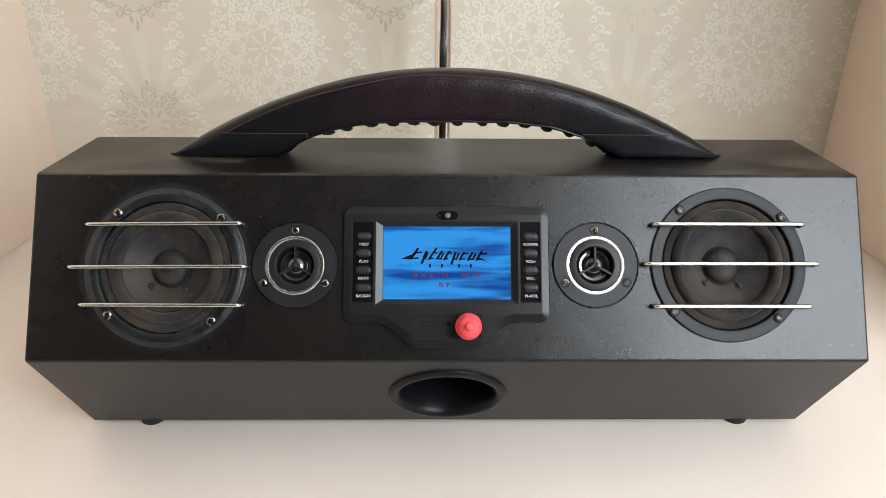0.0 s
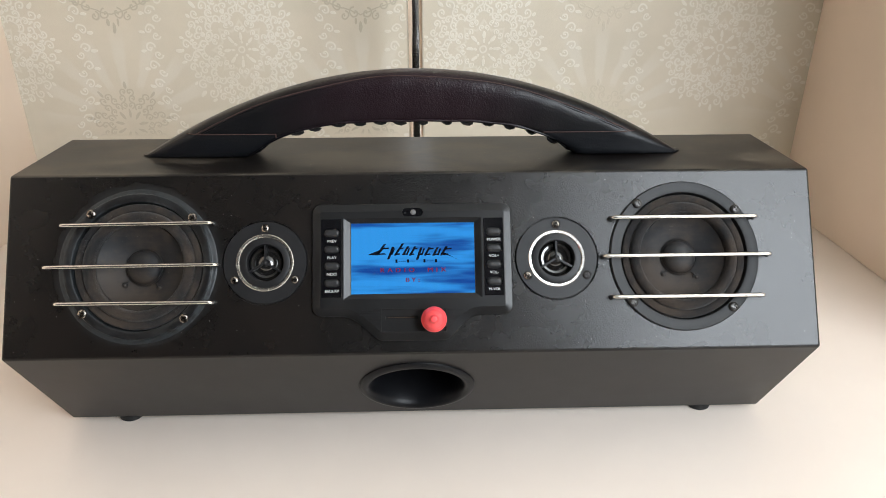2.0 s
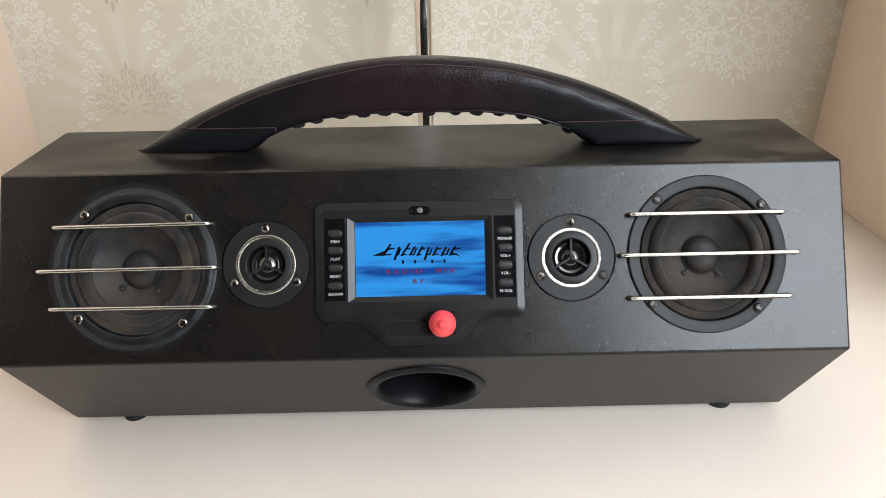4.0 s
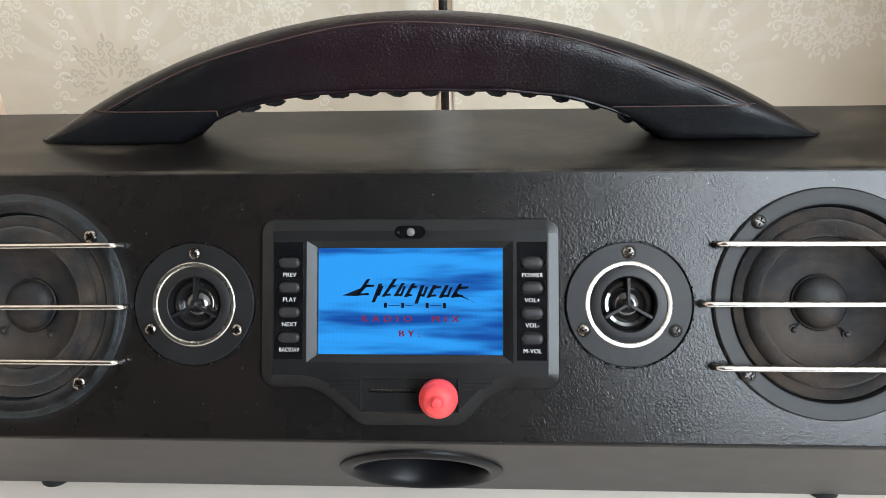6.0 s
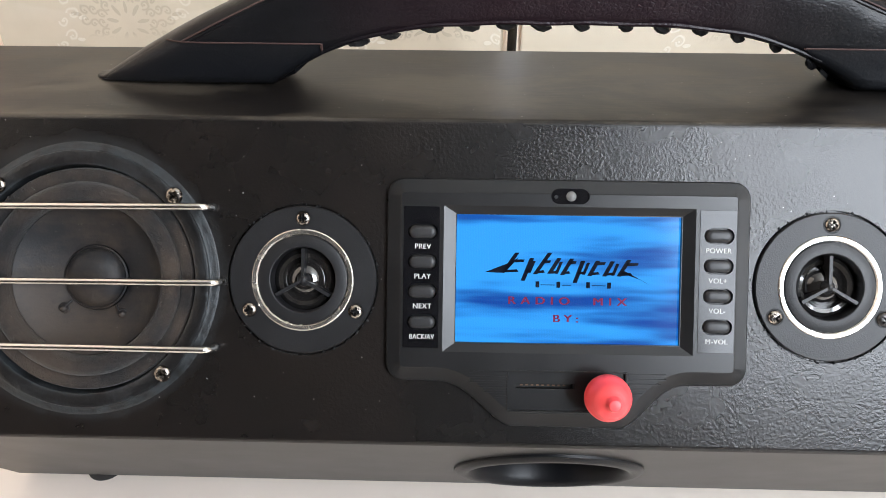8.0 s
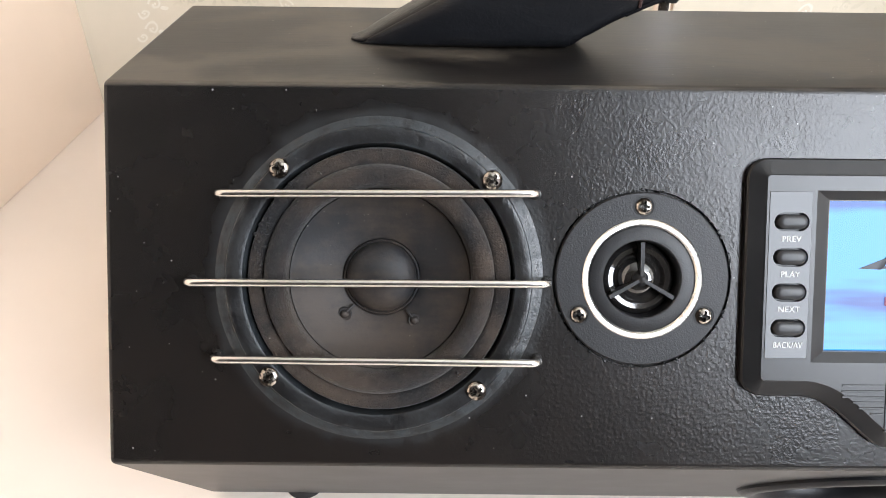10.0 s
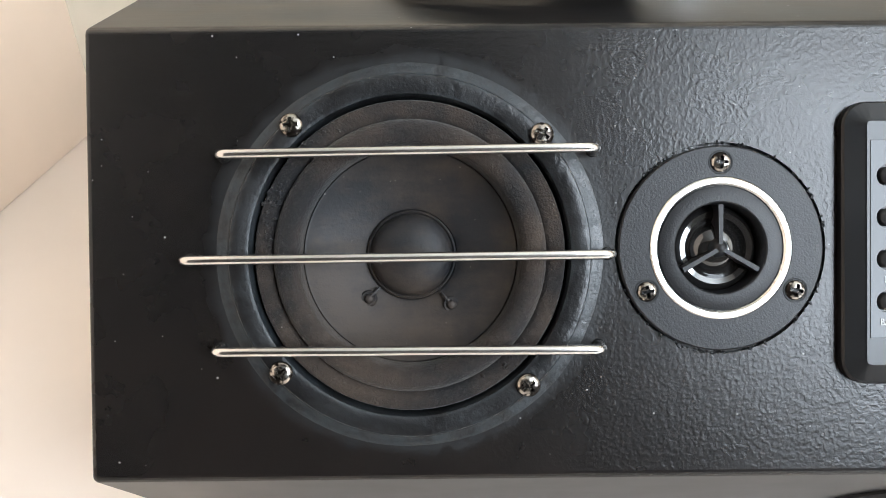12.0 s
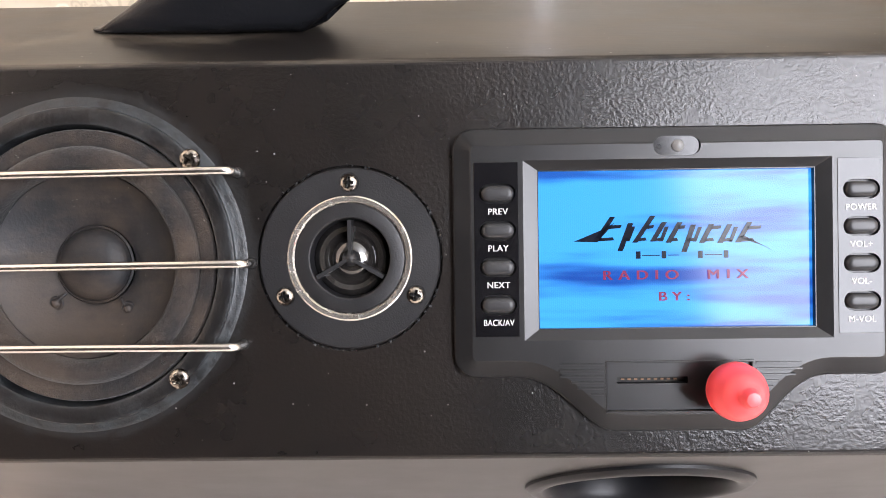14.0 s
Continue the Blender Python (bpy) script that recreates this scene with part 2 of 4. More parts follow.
    frame_band = scroll(g, 0.004, 0.004, 0.0075, 0.0013).max(scroll(g, -0.006, -0.006, 0.0060, 0.0012, -1.0)).max(drop(g, 0.0150, 0.0, 0.0050, 0.0024))
    m = m.max(frame_band * f.abs().ramp(0.022, 0.018) * v.abs().ramp(0.185, 0.165))
    # fans with rays
    u2, v2, r2, a2 = local(-0.0800, 0.140)
    rays = (a2 * 17.0).sin().ramp(-0.3, 0.7) * r2.ramp(0.052, 0.066) * r2.ramp(0.150, 0.105) * v2.ramp(-0.01, 0.03)
    h = fold(r2, a2 - math.pi / 2, 9)
    fan = drop(h, 0.018, 0, 0.0075, 0.0022)
    for cp, cq, rad, way in ((0.0300, 0.0050, 0.0056, 1), (0.0400, 0.0080, 0.0056, -1), (0.0500, 0.0050, 0.0060, 1)):
        fan = fan.max(scroll(h, cp, cq, rad, 0.0012, way))
    fan = fan.max(drop(h, 0.0600, 0, 0.0060, 0.0024)) * v2.ramp(-0.020, -0.010) * r2.ramp(0.068, 0.064)
    # pendants above the fans
    u3, v3, r3, a3 = local(-0.0800, 0.300)
    q3 = (v3 * -1.0 + 0.010, u3.abs())
    pend = drop(q3, 0.0280, 0, 0.0080, 0.0026).max(drop(q3, 0.0200, 0.0070, 0.0055, 0.0022))
    for cp, cq, rad, way in ((0.0080, 0.0090, 0.0080, 1), (0.0120, 0.0230, 0.0066, -1), (-0.0020, 0.0330, 0.0070, 1), (-0.0080, 0.0480, 0.0060, -1)):
        pend = pend.max(scroll(q3, cp, cq, rad, 0.0013, way))
    pend = pend.max(line(q3[0] + q3[1] * 0.35 - 0.010, 0.0011) * q3[1].ramp(0.060, 0.055))
    pend = pend * r3.ramp(0.070, 0.064)
    mottle = k.noise(7, 5, 0.6)
    cloud = k.noise(2.5, 3, 0.5)
    ground = k.mix(mottle.ramp(0.3, 0.7), (0.525, 0.475, 0.380), (0.585, 0.525, 0.424))
    fibre = k.noise(900, 3, 0.6)
    col = k.mix(rays * 0.60, ground, (0.60, 0.56, 0.48))
    col = k.mix(m * mottle.ramp(0.30, 0.62, 0.42, 0.80), col, (0.68, 0.65, 0.575))
    # dark print fades along x: its sheen towards the east, put into the colour
    col = k.mix(fan.max(pend) * x.ramp(0.20, 0.02, 0.25, 1.0) * cloud.ramp(0.35, 0.6, 0.20, 0.58), col, (0.33, 0.30, 0.23))
    k.set("Base Color", col)
    k.set("Roughness", m * -0.15 + fibre * 0.15 + 0.50)
    k.bump(m * 0.7 + fan * 0.5 + pend * 0.5 + fibre * 0.35, 0.4, 0.0008)
    return k.m


def mat_board(name, colour, rough=0.35, bump=0.08):
    k = Mat(name, colour, rough)
    n = k.noise(5, 5)
    k.set("Base Color", k.mix(n.ramp(0.3, 0.7), colour, tuple(c * 0.94 for c in colour)))
    k.set("Roughness", n * 0.15 + rough - 0.07)
    k.bump(k.noise(350, 3), bump, 0.0005)
    return k.m


CABINET = mat_cabinet()
BEZEL = mat_plastic("charcoal_plastic", (0.0085, 0.0085, 0.009), 0.31, 0.045, 0.36)
PORTM = mat_plastic("black_port_plastic", (0.0045, 0.0047, 0.0058), 0.36, 0.15, 0.18)
RUBBER = mat_plastic("black_rubber", (0.012, 0.012, 0.012), 0.65, 0.3)
FRAME = mat_plastic("matt_black_paint", (0.010, 0.0105, 0.0115), 0.50, 0.3)
PLATE = mat_plastic("fine_black_plate", (0.010, 0.010, 0.011), 0.42, 0.35)
STRIP = mat_plastic("smoked_acrylic", (0.004, 0.004, 0.005), 0.12, 0.01, 0.30)
BUTTON = mat_plastic("dark_button_plastic", (0.019, 0.019, 0.020), 0.38, 0.1)
DARK = mat_plastic("dark_recess", (0.004, 0.004, 0.004), 0.6)
WHITE = mat_plastic("white_print", (0.46, 0.46, 0.45), 0.5)
RED = mat_plastic("red_plastic", (0.86, 0.070, 0.075), 0.38, 0.05, 0.5)
CHROME = mat_metal("chrome", (0.80, 0.79, 0.77), 0.08)
RING = mat_metal("satin_chrome", (0.80, 0.78, 0.74), 0.20)
STEEL = mat_metal("polished_steel", (0.74, 0.72, 0.69), 0.16)
SCREW = mat_screw()
BLACK_SCREW = mat_metal("blackened_steel", (0.075, 0.072, 0.07), 0.30)
GOLD = mat_metal("brass_contacts", (0.20, 0.12, 0.075), 0.5)
WORN = mat_worn()
LEATHER = mat_leather("brown_black_leather", (0.006, 0.006, 0.007), (0.0130, 0.0064, 0.0090), 0.33, 0.6)
FLAP = mat_leather("black_leather", (0.007, 0.0075, 0.009), (0.008, 0.008, 0.009), 0.34, 0.9)
RAW = mat_plastic("raw_leather_edge", (0.050, 0.028, 0.024), 0.6)
CORD = mat_plastic("black_leather_cord", (0.014, 0.014, 0.015), 0.42, 0.4)
CONE, FOAM = mat_cone(), mat_foam()
DOME = mat_plastic("glossy_dome_film", (0.010, 0.009, 0.0085), 0.09, 0.0)
DOME.node_tree.nodes["Principled BSDF"].inputs["Coat Weight"].default_value = 0.8
DOME.node_tree.nodes["Principled BSDF"].inputs["Specular IOR Level"].default_value = 0.9
LCD = mat_screen()
LOGO = mat_plastic("dark_screen_ink", (0.004, 0.006, 0.012), 0.15, 0.0)
INK = mat_plastic("dark_red_screen_ink", (0.075, 0.010, 0.030), 0.2, 0.0)
for ink in (LOGO, INK):
    ink.node_tree.nodes["Principled BSDF"].inputs["Specular IOR Level"].default_value = 0.15
INK.node_tree.nodes["Principled BSDF"].inputs["Emission Color"].default_value = (0.24, 0.035, 0.10, 1)
INK.node_tree.nodes["Principled BSDF"].inputs["Emission Strength"].default_value = 0.3
LENS = mat_plastic("milky_led_lens", (0.12, 0.118, 0.114), 0.42, 0.05)
GLASS = Mat("window_glass", (1, 1, 1), 0.0)
GLASS.set("Transmission Weight", 1.0)
GLASS = GLASS.m
PAPER = mat_wallpaper()
SHELF = mat_board("white_laminate", (0.855, 0.755, 0.67))
SIDE = mat_board("cream_laminate", (0.85, 0.695, 0.57))
ROOM = mat_board("room_plaster", (0.58, 0.53, 0.47), 0.7, 0.2)
# added dark colour of the unseen window wall, which the black front mirrors
SOUTH = mat_board("dark_unseen_wall", (0.11, 0.100, 0.095), 0.7, 0.2)
# the ceiling is unseen; added white to bounce daylight down into the bay
CEIL = mat_board("white_ceiling", (0.88, 0.88, 0.86), 0.7, 0.1)
FLOOR = mat_board("brown_floor", (0.24, 0.16, 0.10), 0.4)
PAINT = mat_board("white_window_paint", (0.78, 0.78, 0.76), 0.35)


# ---- building helpers ----
WM = {}


def mesh_of(bm, name, material, smooth=35):
    me = bpy.data.meshes.new(name)
    bm.normal_update()
    bm.to_mesh(me)
    bm.free()
    me.materials.append(material)
    if smooth:
        me.shade_smooth()
        me.set_sharp_from_angle(angle=radians(smooth))
    return me


def thing(name, label, category, at=(0, 0, 0), group=""):
    ob = new(name)
    ob.empty_display_size = 0.05
    ob.matrix_basis = Matrix.Translation(at)
    WM[ob] = Matrix.Translation(at)
    return tagged(ob, label, category, group)


def hang(ob, parent, m=None):
    m = m or Matrix.Identity(4)
    ob.parent = parent
    ob.matrix_parent_inverse = WM[parent].inverted()
    ob.matrix_basis = m
    WM[ob] = m
    return ob


def part(name, bm, material, parent, label="", m=None, smooth=35):
    """One mesh under a thing or a part; m is its pose in the world."""
    me = bm if isinstance(bm, bpy.types.Mesh) else mesh_of(bm, name, material, smooth)
    return tagged(hang(new(name, me), parent, m), label)


def solid(name, bm, material, label, category, kind="", smooth=35):
    ob = new(name, mesh_of(bm, name, material, smooth))
    WM[ob] = Matrix.Identity(4)
    return tagged(ob, label, category, kind=kind)


def box(x0, x1, y0, y1, z0, z1, bevel=0.0, seg=2):
    bm = bmesh.new()
    bmesh.ops.create_cube(bm, size=1, matrix=Matrix.Translation(((x0 + x1) / 2, (y0 + y1) / 2, (z0 + z1) / 2)) @ Matrix.Diagonal((x1 - x0, y1 - y0, z1 - z0, 1)))
    if bevel:
        bmesh.ops.bevel(bm, geom=bm.edges[:], offset=bevel, segments=seg, profile=0.5, affect="EDGES", clamp_overlap=True)
    return bm


def lathe(profile, n=48, close=True):
    """Turns (radius, y) pairs round the y axis; y < 0 is towards the viewer."""
    bm = bmesh.new()
    rings = []
    for r, y in profile:
        if r < 1e-6:
            rings.append([bm.verts.new((0, y, 0))])
        else:
            rings.append([bm.verts.new((r * math.cos(2 * math.pi * i / n), y, r * math.sin(2 * math.pi * i / n))) for i in range(n)])
    for a, b in zip(rings, rings[1:]):
        for i in range(n):
            j = (i + 1) % n
            loop = [a[i % len(a)], a[j % len(a)], b[j % len(b)], b[i % len(b)]]
            seen = []
            for q in loop:
                if q not in seen:
                    seen.append(q)
            if len(seen) > 2:
                bm.faces.new(seen)
    bmesh.ops.recalc_face_normals(bm, faces=bm.faces[:])
    return bm


def sweep(points, radius, n=12, taper=None):
    """A round tube along points."""
    bm = bmesh.new()
    pts = [Vector(p) for p in points]
    rings, side = [], None
    for i, p in enumerate(pts):
        d = (pts[min(i + 1, len(pts) - 1)] - pts[max(i - 1, 0)]).normalized()
        if side is None:
            side = d.orthogonal().normalized()
        side = (side - d * side.dot(d)).normalized()
        up = d.cross(side)
        r = radius * (taper(i / (len(pts) - 1)) if taper else 1)
        rings.append([bm.verts.new(p + (side * math.cos(2 * math.pi * k / n) + up * math.sin(2 * math.pi * k / n)) * r) for k in range(n)])
    for a, b in zip(rings, rings[1:]):
        for k in range(n):
            bm.faces.new((a[k], a[(k + 1) % n], b[(k + 1) % n], b[k]))
    bm.faces.new(rings[0][::-1])
    bm.faces.new(rings[-1])
    bmesh.ops.recalc_face_normals(bm, faces=bm.faces[:])
    return bm


def slab(levels):
    """Stacks outlines of equal length, [(points, y), ...], into a closed solid."""
    bm = bmesh.new()
    rings = [[bm.verts.new((x, y, z)) for x, z in pts] for pts, y in levels]
    n = len(rings[0])
    for a, b in zip(rings, rings[1:]):
        for k in range(n):
            bm.faces.new((a[k], a[(k + 1) % n], b[(k + 1) % n], b[k]))
    bm.faces.new(rings[0])
    bm.faces.new(rings[-1][::-1])
    bmesh.ops.recalc_face_normals(bm, faces=bm.faces[:])
    return bm


def inset(pts, d):
    """The outline moved inwards by d (points run clockwise seen from the front, or not: the sign follows its area)."""
    n = len(pts)
    turn = sum(pts[i][0] * pts[(i + 1) % n][1] - pts[(i + 1) % n][0] * pts[i][1] for i in range(n))
    s = 1 if turn > 0 else -1
    out = []
    for i in range(n):
        a, b, c = Vector(pts[i - 1]), Vector(pts[i]), Vector(pts[(i + 1) % n])
        u, v = (b - a).normalized(), (c - b).normalized()
        n1, n2 = Vector((-u.y, u.x)) * s, Vector((-v.y, v.x)) * s
        m = n1 + n2
        m = m / max(0.35, m.length_squared) * 2 if m.length > 1e-6 else n1
        out.append(tuple(b + m * d))
    return out


def pill(cx, cz, w, h, n=8):
    r = h / 2
    a = [(cx + w / 2 - r + r * math.cos(t), cz + r * math.sin(t)) for t in [math.pi * (k / n - 0.5) for k in range(n + 1)]]
    b = [(cx - w / 2 + r + r * math.cos(t), cz + r * math.sin(t)) for t in [math.pi * (k / n + 0.5) for k in range(n + 1)]]
    return a + b


def cut(me, cutters):
    """The mesh less the cutters' meshes."""
    for bm in cutters:
        a = new("work", me)
        cm = mesh_of(bm, "cutter", DARK, 0)
        b = new("cutter", cm)
        mod = a.modifiers.new("cut", "BOOLEAN")
        mod.operation, mod.object, mod.solver = "DIFFERENCE", b, "EXACT"
        dg = bpy.context.evaluated_depsgraph_get()
        done = bpy.data.meshes.new_from_object(a.evaluated_get(dg))
        done.materials.clear()
        done.materials.append(me.materials[0])
        for p in done.polygons:
            p.material_index = 0
        bpy.data.objects.remove(a)
        bpy.data.objects.remove(b)
        bpy.data.meshes.remove(cm)
        me = done
    me.shade_smooth()
    me.set_sharp_from_angle(angle=radians(32))
    # broad flat faces stay flat
    broad = [p.normal.copy() for p in me.polygons if p.area > 3e-4]
    for p in me.polygons:
        if any(p.normal.dot(q) > 0.9999 for q in broad):
            p.use_smooth = False
    bm = bmesh.new()
    bm.from_mesh(me)
    bmesh.ops.remove_doubles(bm, verts=bm.verts[:], dist=2e-6)
    bmesh.ops.dissolve_degenerate(bm, dist=5e-6, edges=bm.edges[:])
    bmesh.ops.triangulate(bm, faces=[f for f in bm.faces if len(f.verts) > 4])
    bm.to_mesh(me)
    bm.free()
    return me


def letters(text, size, depth, material, bold=0.0, space=1.0, stretch=1.0):
    """Text as a mesh, centred, standing in the x-z plane and facing -y; size is the capitals' height."""
    cu = bpy.data.curves.new("letters", "FONT")
    big = size / 0.69
    cu.body, cu.size, cu.extrude, cu.offset, cu.space_character = text, 1.0, depth / big, 0.0, space
    cu.align_x, cu.align_y = "CENTER", "CENTER"
    ob = new("letters", cu)
    dg = bpy.context.evaluated_depsgraph_get()
    me = bpy.data.meshes.new_from_object(ob.evaluated_get(dg))
    bpy.data.objects.remove(ob)
    if bold:
        # a second impression, a hair to the side, thickens the strokes
        bm = bmesh.new()
        bm.from_mesh(me)
        twin = bmesh.ops.duplicate(bm, geom=bm.verts[:] + bm.edges[:] + bm.faces[:])
        bmesh.ops.translate(bm, verts=[v for v in twin["geom"] if isinstance(v, bmesh.types.BMVert)], vec=(bold / big, 0, 0.004))
        bm.to_mesh(me)
        bm.free()
    me.transform(Matrix.Diagonal((stretch * big, big, big, 1)))
    me.transform(Matrix.Rotation(radians(90), 4, "X"))
    me.materials.clear()
    me.materials.append(material)
    return me


def at(x, z, y=0.0, spin=0.0):
    """A pose on the leaning front."""
    return PANEL @ pose(x, y, z, 0, spin, 0)


# ---- the bay and the room ----
def build_room():
    W, D, H, F, B = 2.4, WIN_Y, 1.95, -0.75, 0.555
    solid("wall_north", box(-W, W, B, B + 0.12, F, H), PAPER, "wall with cream damask wallpaper and pale rosettes", "wall", "structure", 0)
    solid("wall_east", box(W, W + 0.12, D - 0.12, B + 0.12, F, H), ROOM, "plain plastered room wall", "wall", "structure", 0)
    solid("wall_west", box(-W - 0.12, -W, D - 0.12, B + 0.12, F, H), ROOM, "plain plastered room wall", "wall", "structure", 0)
    me = mesh_of(box(-W, W, D - 0.12, D, F, H), "wall_south", SOUTH, 0)
    me = cut(me, [box(WIN_X0, WIN_X1, D - 0.3, D + 0.2, WIN_Z0, WIN_Z1)])
    ob = new("wall_south", me)
    tagged(ob, "unseen wall with the window opening, dark to keep reflections dark", "wall", kind="structure")
    solid("floor", box(-W - 0.12, W + 0.12, D - 0.12, B + 0.12, F - 0.1, F), FLOOR, "brown room floor", "floor", "structure", 0)
    solid("ceiling", box(-W - 0.12, W + 0.12, D - 0.12, B + 0.12, H, H + 0.1), CEIL, "plain white ceiling", "ceiling", "structure", 0)
    win = thing("window_1", "white painted window with two panes", "window", ((WIN_X0 + WIN_X1) / 2, D - 0.06, WIN_Z0))
    win["kind"] = "structure"
    y0, y1 = D - 0.09, D - 0.04
    mid = (WIN_X0 + WIN_X1) / 2
    for x0, x1, z0, z1 in ((WIN_X0, WIN_X1, WIN_Z0, WIN_Z0 + 0.05), (WIN_X0, WIN_X1, WIN_Z1 - 0.05, WIN_Z1), (WIN_X0, WIN_X0 + 0.05, WIN_Z0 + 0.05, WIN_Z1 - 0.05), (WIN_X1 - 0.05, WIN_X1, WIN_Z0 + 0.05, WIN_Z1 - 0.05), (mid - 0.04, mid + 0.04, WIN_Z0 + 0.05, WIN_Z1 - 0.05)):
        part("window_frame", box(x0, x1, y0, y1, z0, z1, 0.006), PAINT, win)
    for x0, x1 in ((WIN_X0 + 0.05, mid - 0.04), (mid + 0.04, WIN_X1 - 0.05)):
        pane = part("pane", box(x0, x1, D - 0.068, D - 0.062, WIN_Z0 + 0.05, WIN_Z1 - 0.05), GLASS, win, "clear glass", None, 0)
        pane.visible_shadow = False


def build_bay():
    X0, X1, B, FR = -0.594, 0.599, 0.555, -0.60
    solid("worktop", box(-1.1, 1.1, FR, B, -0.03, 0.0, 0.0015), SHELF, "white laminate worktop under the boombox", "worktop", "structure")
    # unseen front reach: west made long to bounce light, east short to admit it
    for name, x0, x1, y0 in (("side_panel_west", X0 - 0.018, X0, -0.40), ("side_panel_east", X1, X1 + 0.018, 0.03)):
        solid(name, box(x0, x1, y0, B, 0.0002, 1.25, 0.001), SIDE, "cream laminate side panel of the shelf bay", "panel", "structure")
    post = thing("chrome_post", "slim chrome tube standing behind the boombox", "post", (0, 0.40, 0))
    part("tube", lathe_up(0.0106, 0.004, 1.1, 0.0, 0.40), CHROME, post)
    part("foot_flange", lathe_up(0.022, 0.0, 0.004, 0.0, 0.40), CHROME, post)


def lathe_up(r, z0, z1, x, y, n=32):
    bm = bmesh.new()
    bmesh.ops.create_cone(bm, cap_ends=True, segments=n, radius1=r, radius2=r, depth=z1 - z0, matrix=Matrix.Translation((x, y, (z0 + z1) / 2)))
    return bm


# ---- the boombox ----
X_WEST, X_EAST, BACK = -0.3145, 0.3172, 0.1280
TOP_Z = 0.044 * math.cos(radians(30.5)) + 0.197
F_TOP = PANEL @ Vector((0, 0, 0.044))
F_LOW = PANEL @ Vector((0, 0, -0.098))
CHAMFER_LOW = Vector((0, 0.0174, 0.0055))
LOWER = (CHAMFER_LOW - F_LOW).normalized()
# frame of the lower slope: x along, -y out of it, z up the slope
SLOPE = Matrix((( 1, 0, 0, 0), (0, -LOWER.z, -LOWER.y, 0), (0, LOWER.y, -LOWER.z, 0), (0, 0, 0, 1)))
PORT = Matrix.Translation(F_LOW + LOWER * 0.0655) @ SLOPE

TWEETERS = ((-0.1161, -0.0263), (0.1113, -0.0257))


def drum(m, r, depth, out=0.02, n=64):
    """A cylinder that sinks depth behind the pose's face."""
    bm = bmesh.new()
    bmesh.ops.create_cone(bm, cap_ends=True, segments=n, radius1=r, radius2=r, depth=depth + out, matrix=m @ Matrix.Translation((0, (depth - out) / 2, 0)) @ Matrix.Rotation(radians(90), 4, "X"))
    return bm


def build_cabinet(boom):
    profile = [(F_TOP.y, F_TOP.z), (BACK, F_TOP.z), (BACK, CHAMFER_LOW.z), (CHAMFER_LOW.y, CHAMFER_LOW.z), (F_LOW.y, F_LOW.z)]
    bm = bmesh.new()
    a = [bm.verts.new((X_WEST, y, z)) for y, z in profile]
    b = [bm.verts.new((X_EAST, y, z)) for y, z in profile]
    n = len(profile)
    for k in range(n):
        bm.faces.new((a[k], a[(k + 1) % n], b[(k + 1) % n], b[k]))
    bm.faces.new(a[::-1])
    bm.faces.new(b)
    bmesh.ops.recalc_face_normals(bm, faces=bm.faces[:])
    bmesh.ops.bevel(bm, geom=bm.edges[:], offset=0.0019, segments=4, profile=0.5, affect="EDGES")
    me = mesh_of(bm, "cabinet", CABINET)
    cutters = [drum(at(x, z), 0.0530, 0.035) for x, z in SPEAKERS] + [drum(at(x, z), 0.0331, 0.0022) for x, z in TWEETERS] + [drum(at(x, z), 0.0150, 0.030) for x, z in TWEETERS] + [drum(PORT, 0.0412, 0.085)]
    part("cabinet", cut(me, cutters), CABINET, boom, "black painted board, pebbled on the front")
    for x in (-0.265, 0.265):
        for y in (0.0275, 0.105):
            bm = lathe([(0.0, 0.0), (0.0098, 0.0), (0.0108, 0.0010), (0.0108, 0.0062), (0.0, 0.0062)], 28)
            part("rubber_foot", bm, RUBBER, boom, "", Matrix.Translation((x, y, 0)) @ Matrix.Rotation(radians(90), 4, "X"))


def screw_mesh(r, material):
    w, l = r * 0.17, r * 0.62
    cross = []
    for sx, sz in ((l, w), (w, l)):
        cross.append(box(-sx, sx, -0.003, -0.0001, -sz, sz))
    head = lathe([(0.0, 0.0005), (r, 0.0005), (r, -0.0002), (r * 0.93, -0.0007), (r * 0.72, -0.0012), (r * 0.4, -0.0015), (0, -0.0016)], 24)
    return cut(mesh_of(head, "screw", material), cross)


BIG_SCREW, DARK_SCREW, SMALL_SCREW, SMALL_DARK = screw_mesh(0.0037, SCREW), screw_mesh(0.0037, BLACK_SCREW), screw_mesh(0.0032, SCREW), screw_mesh(0.0032, BLACK_SCREW)
rng = random.Random(4)


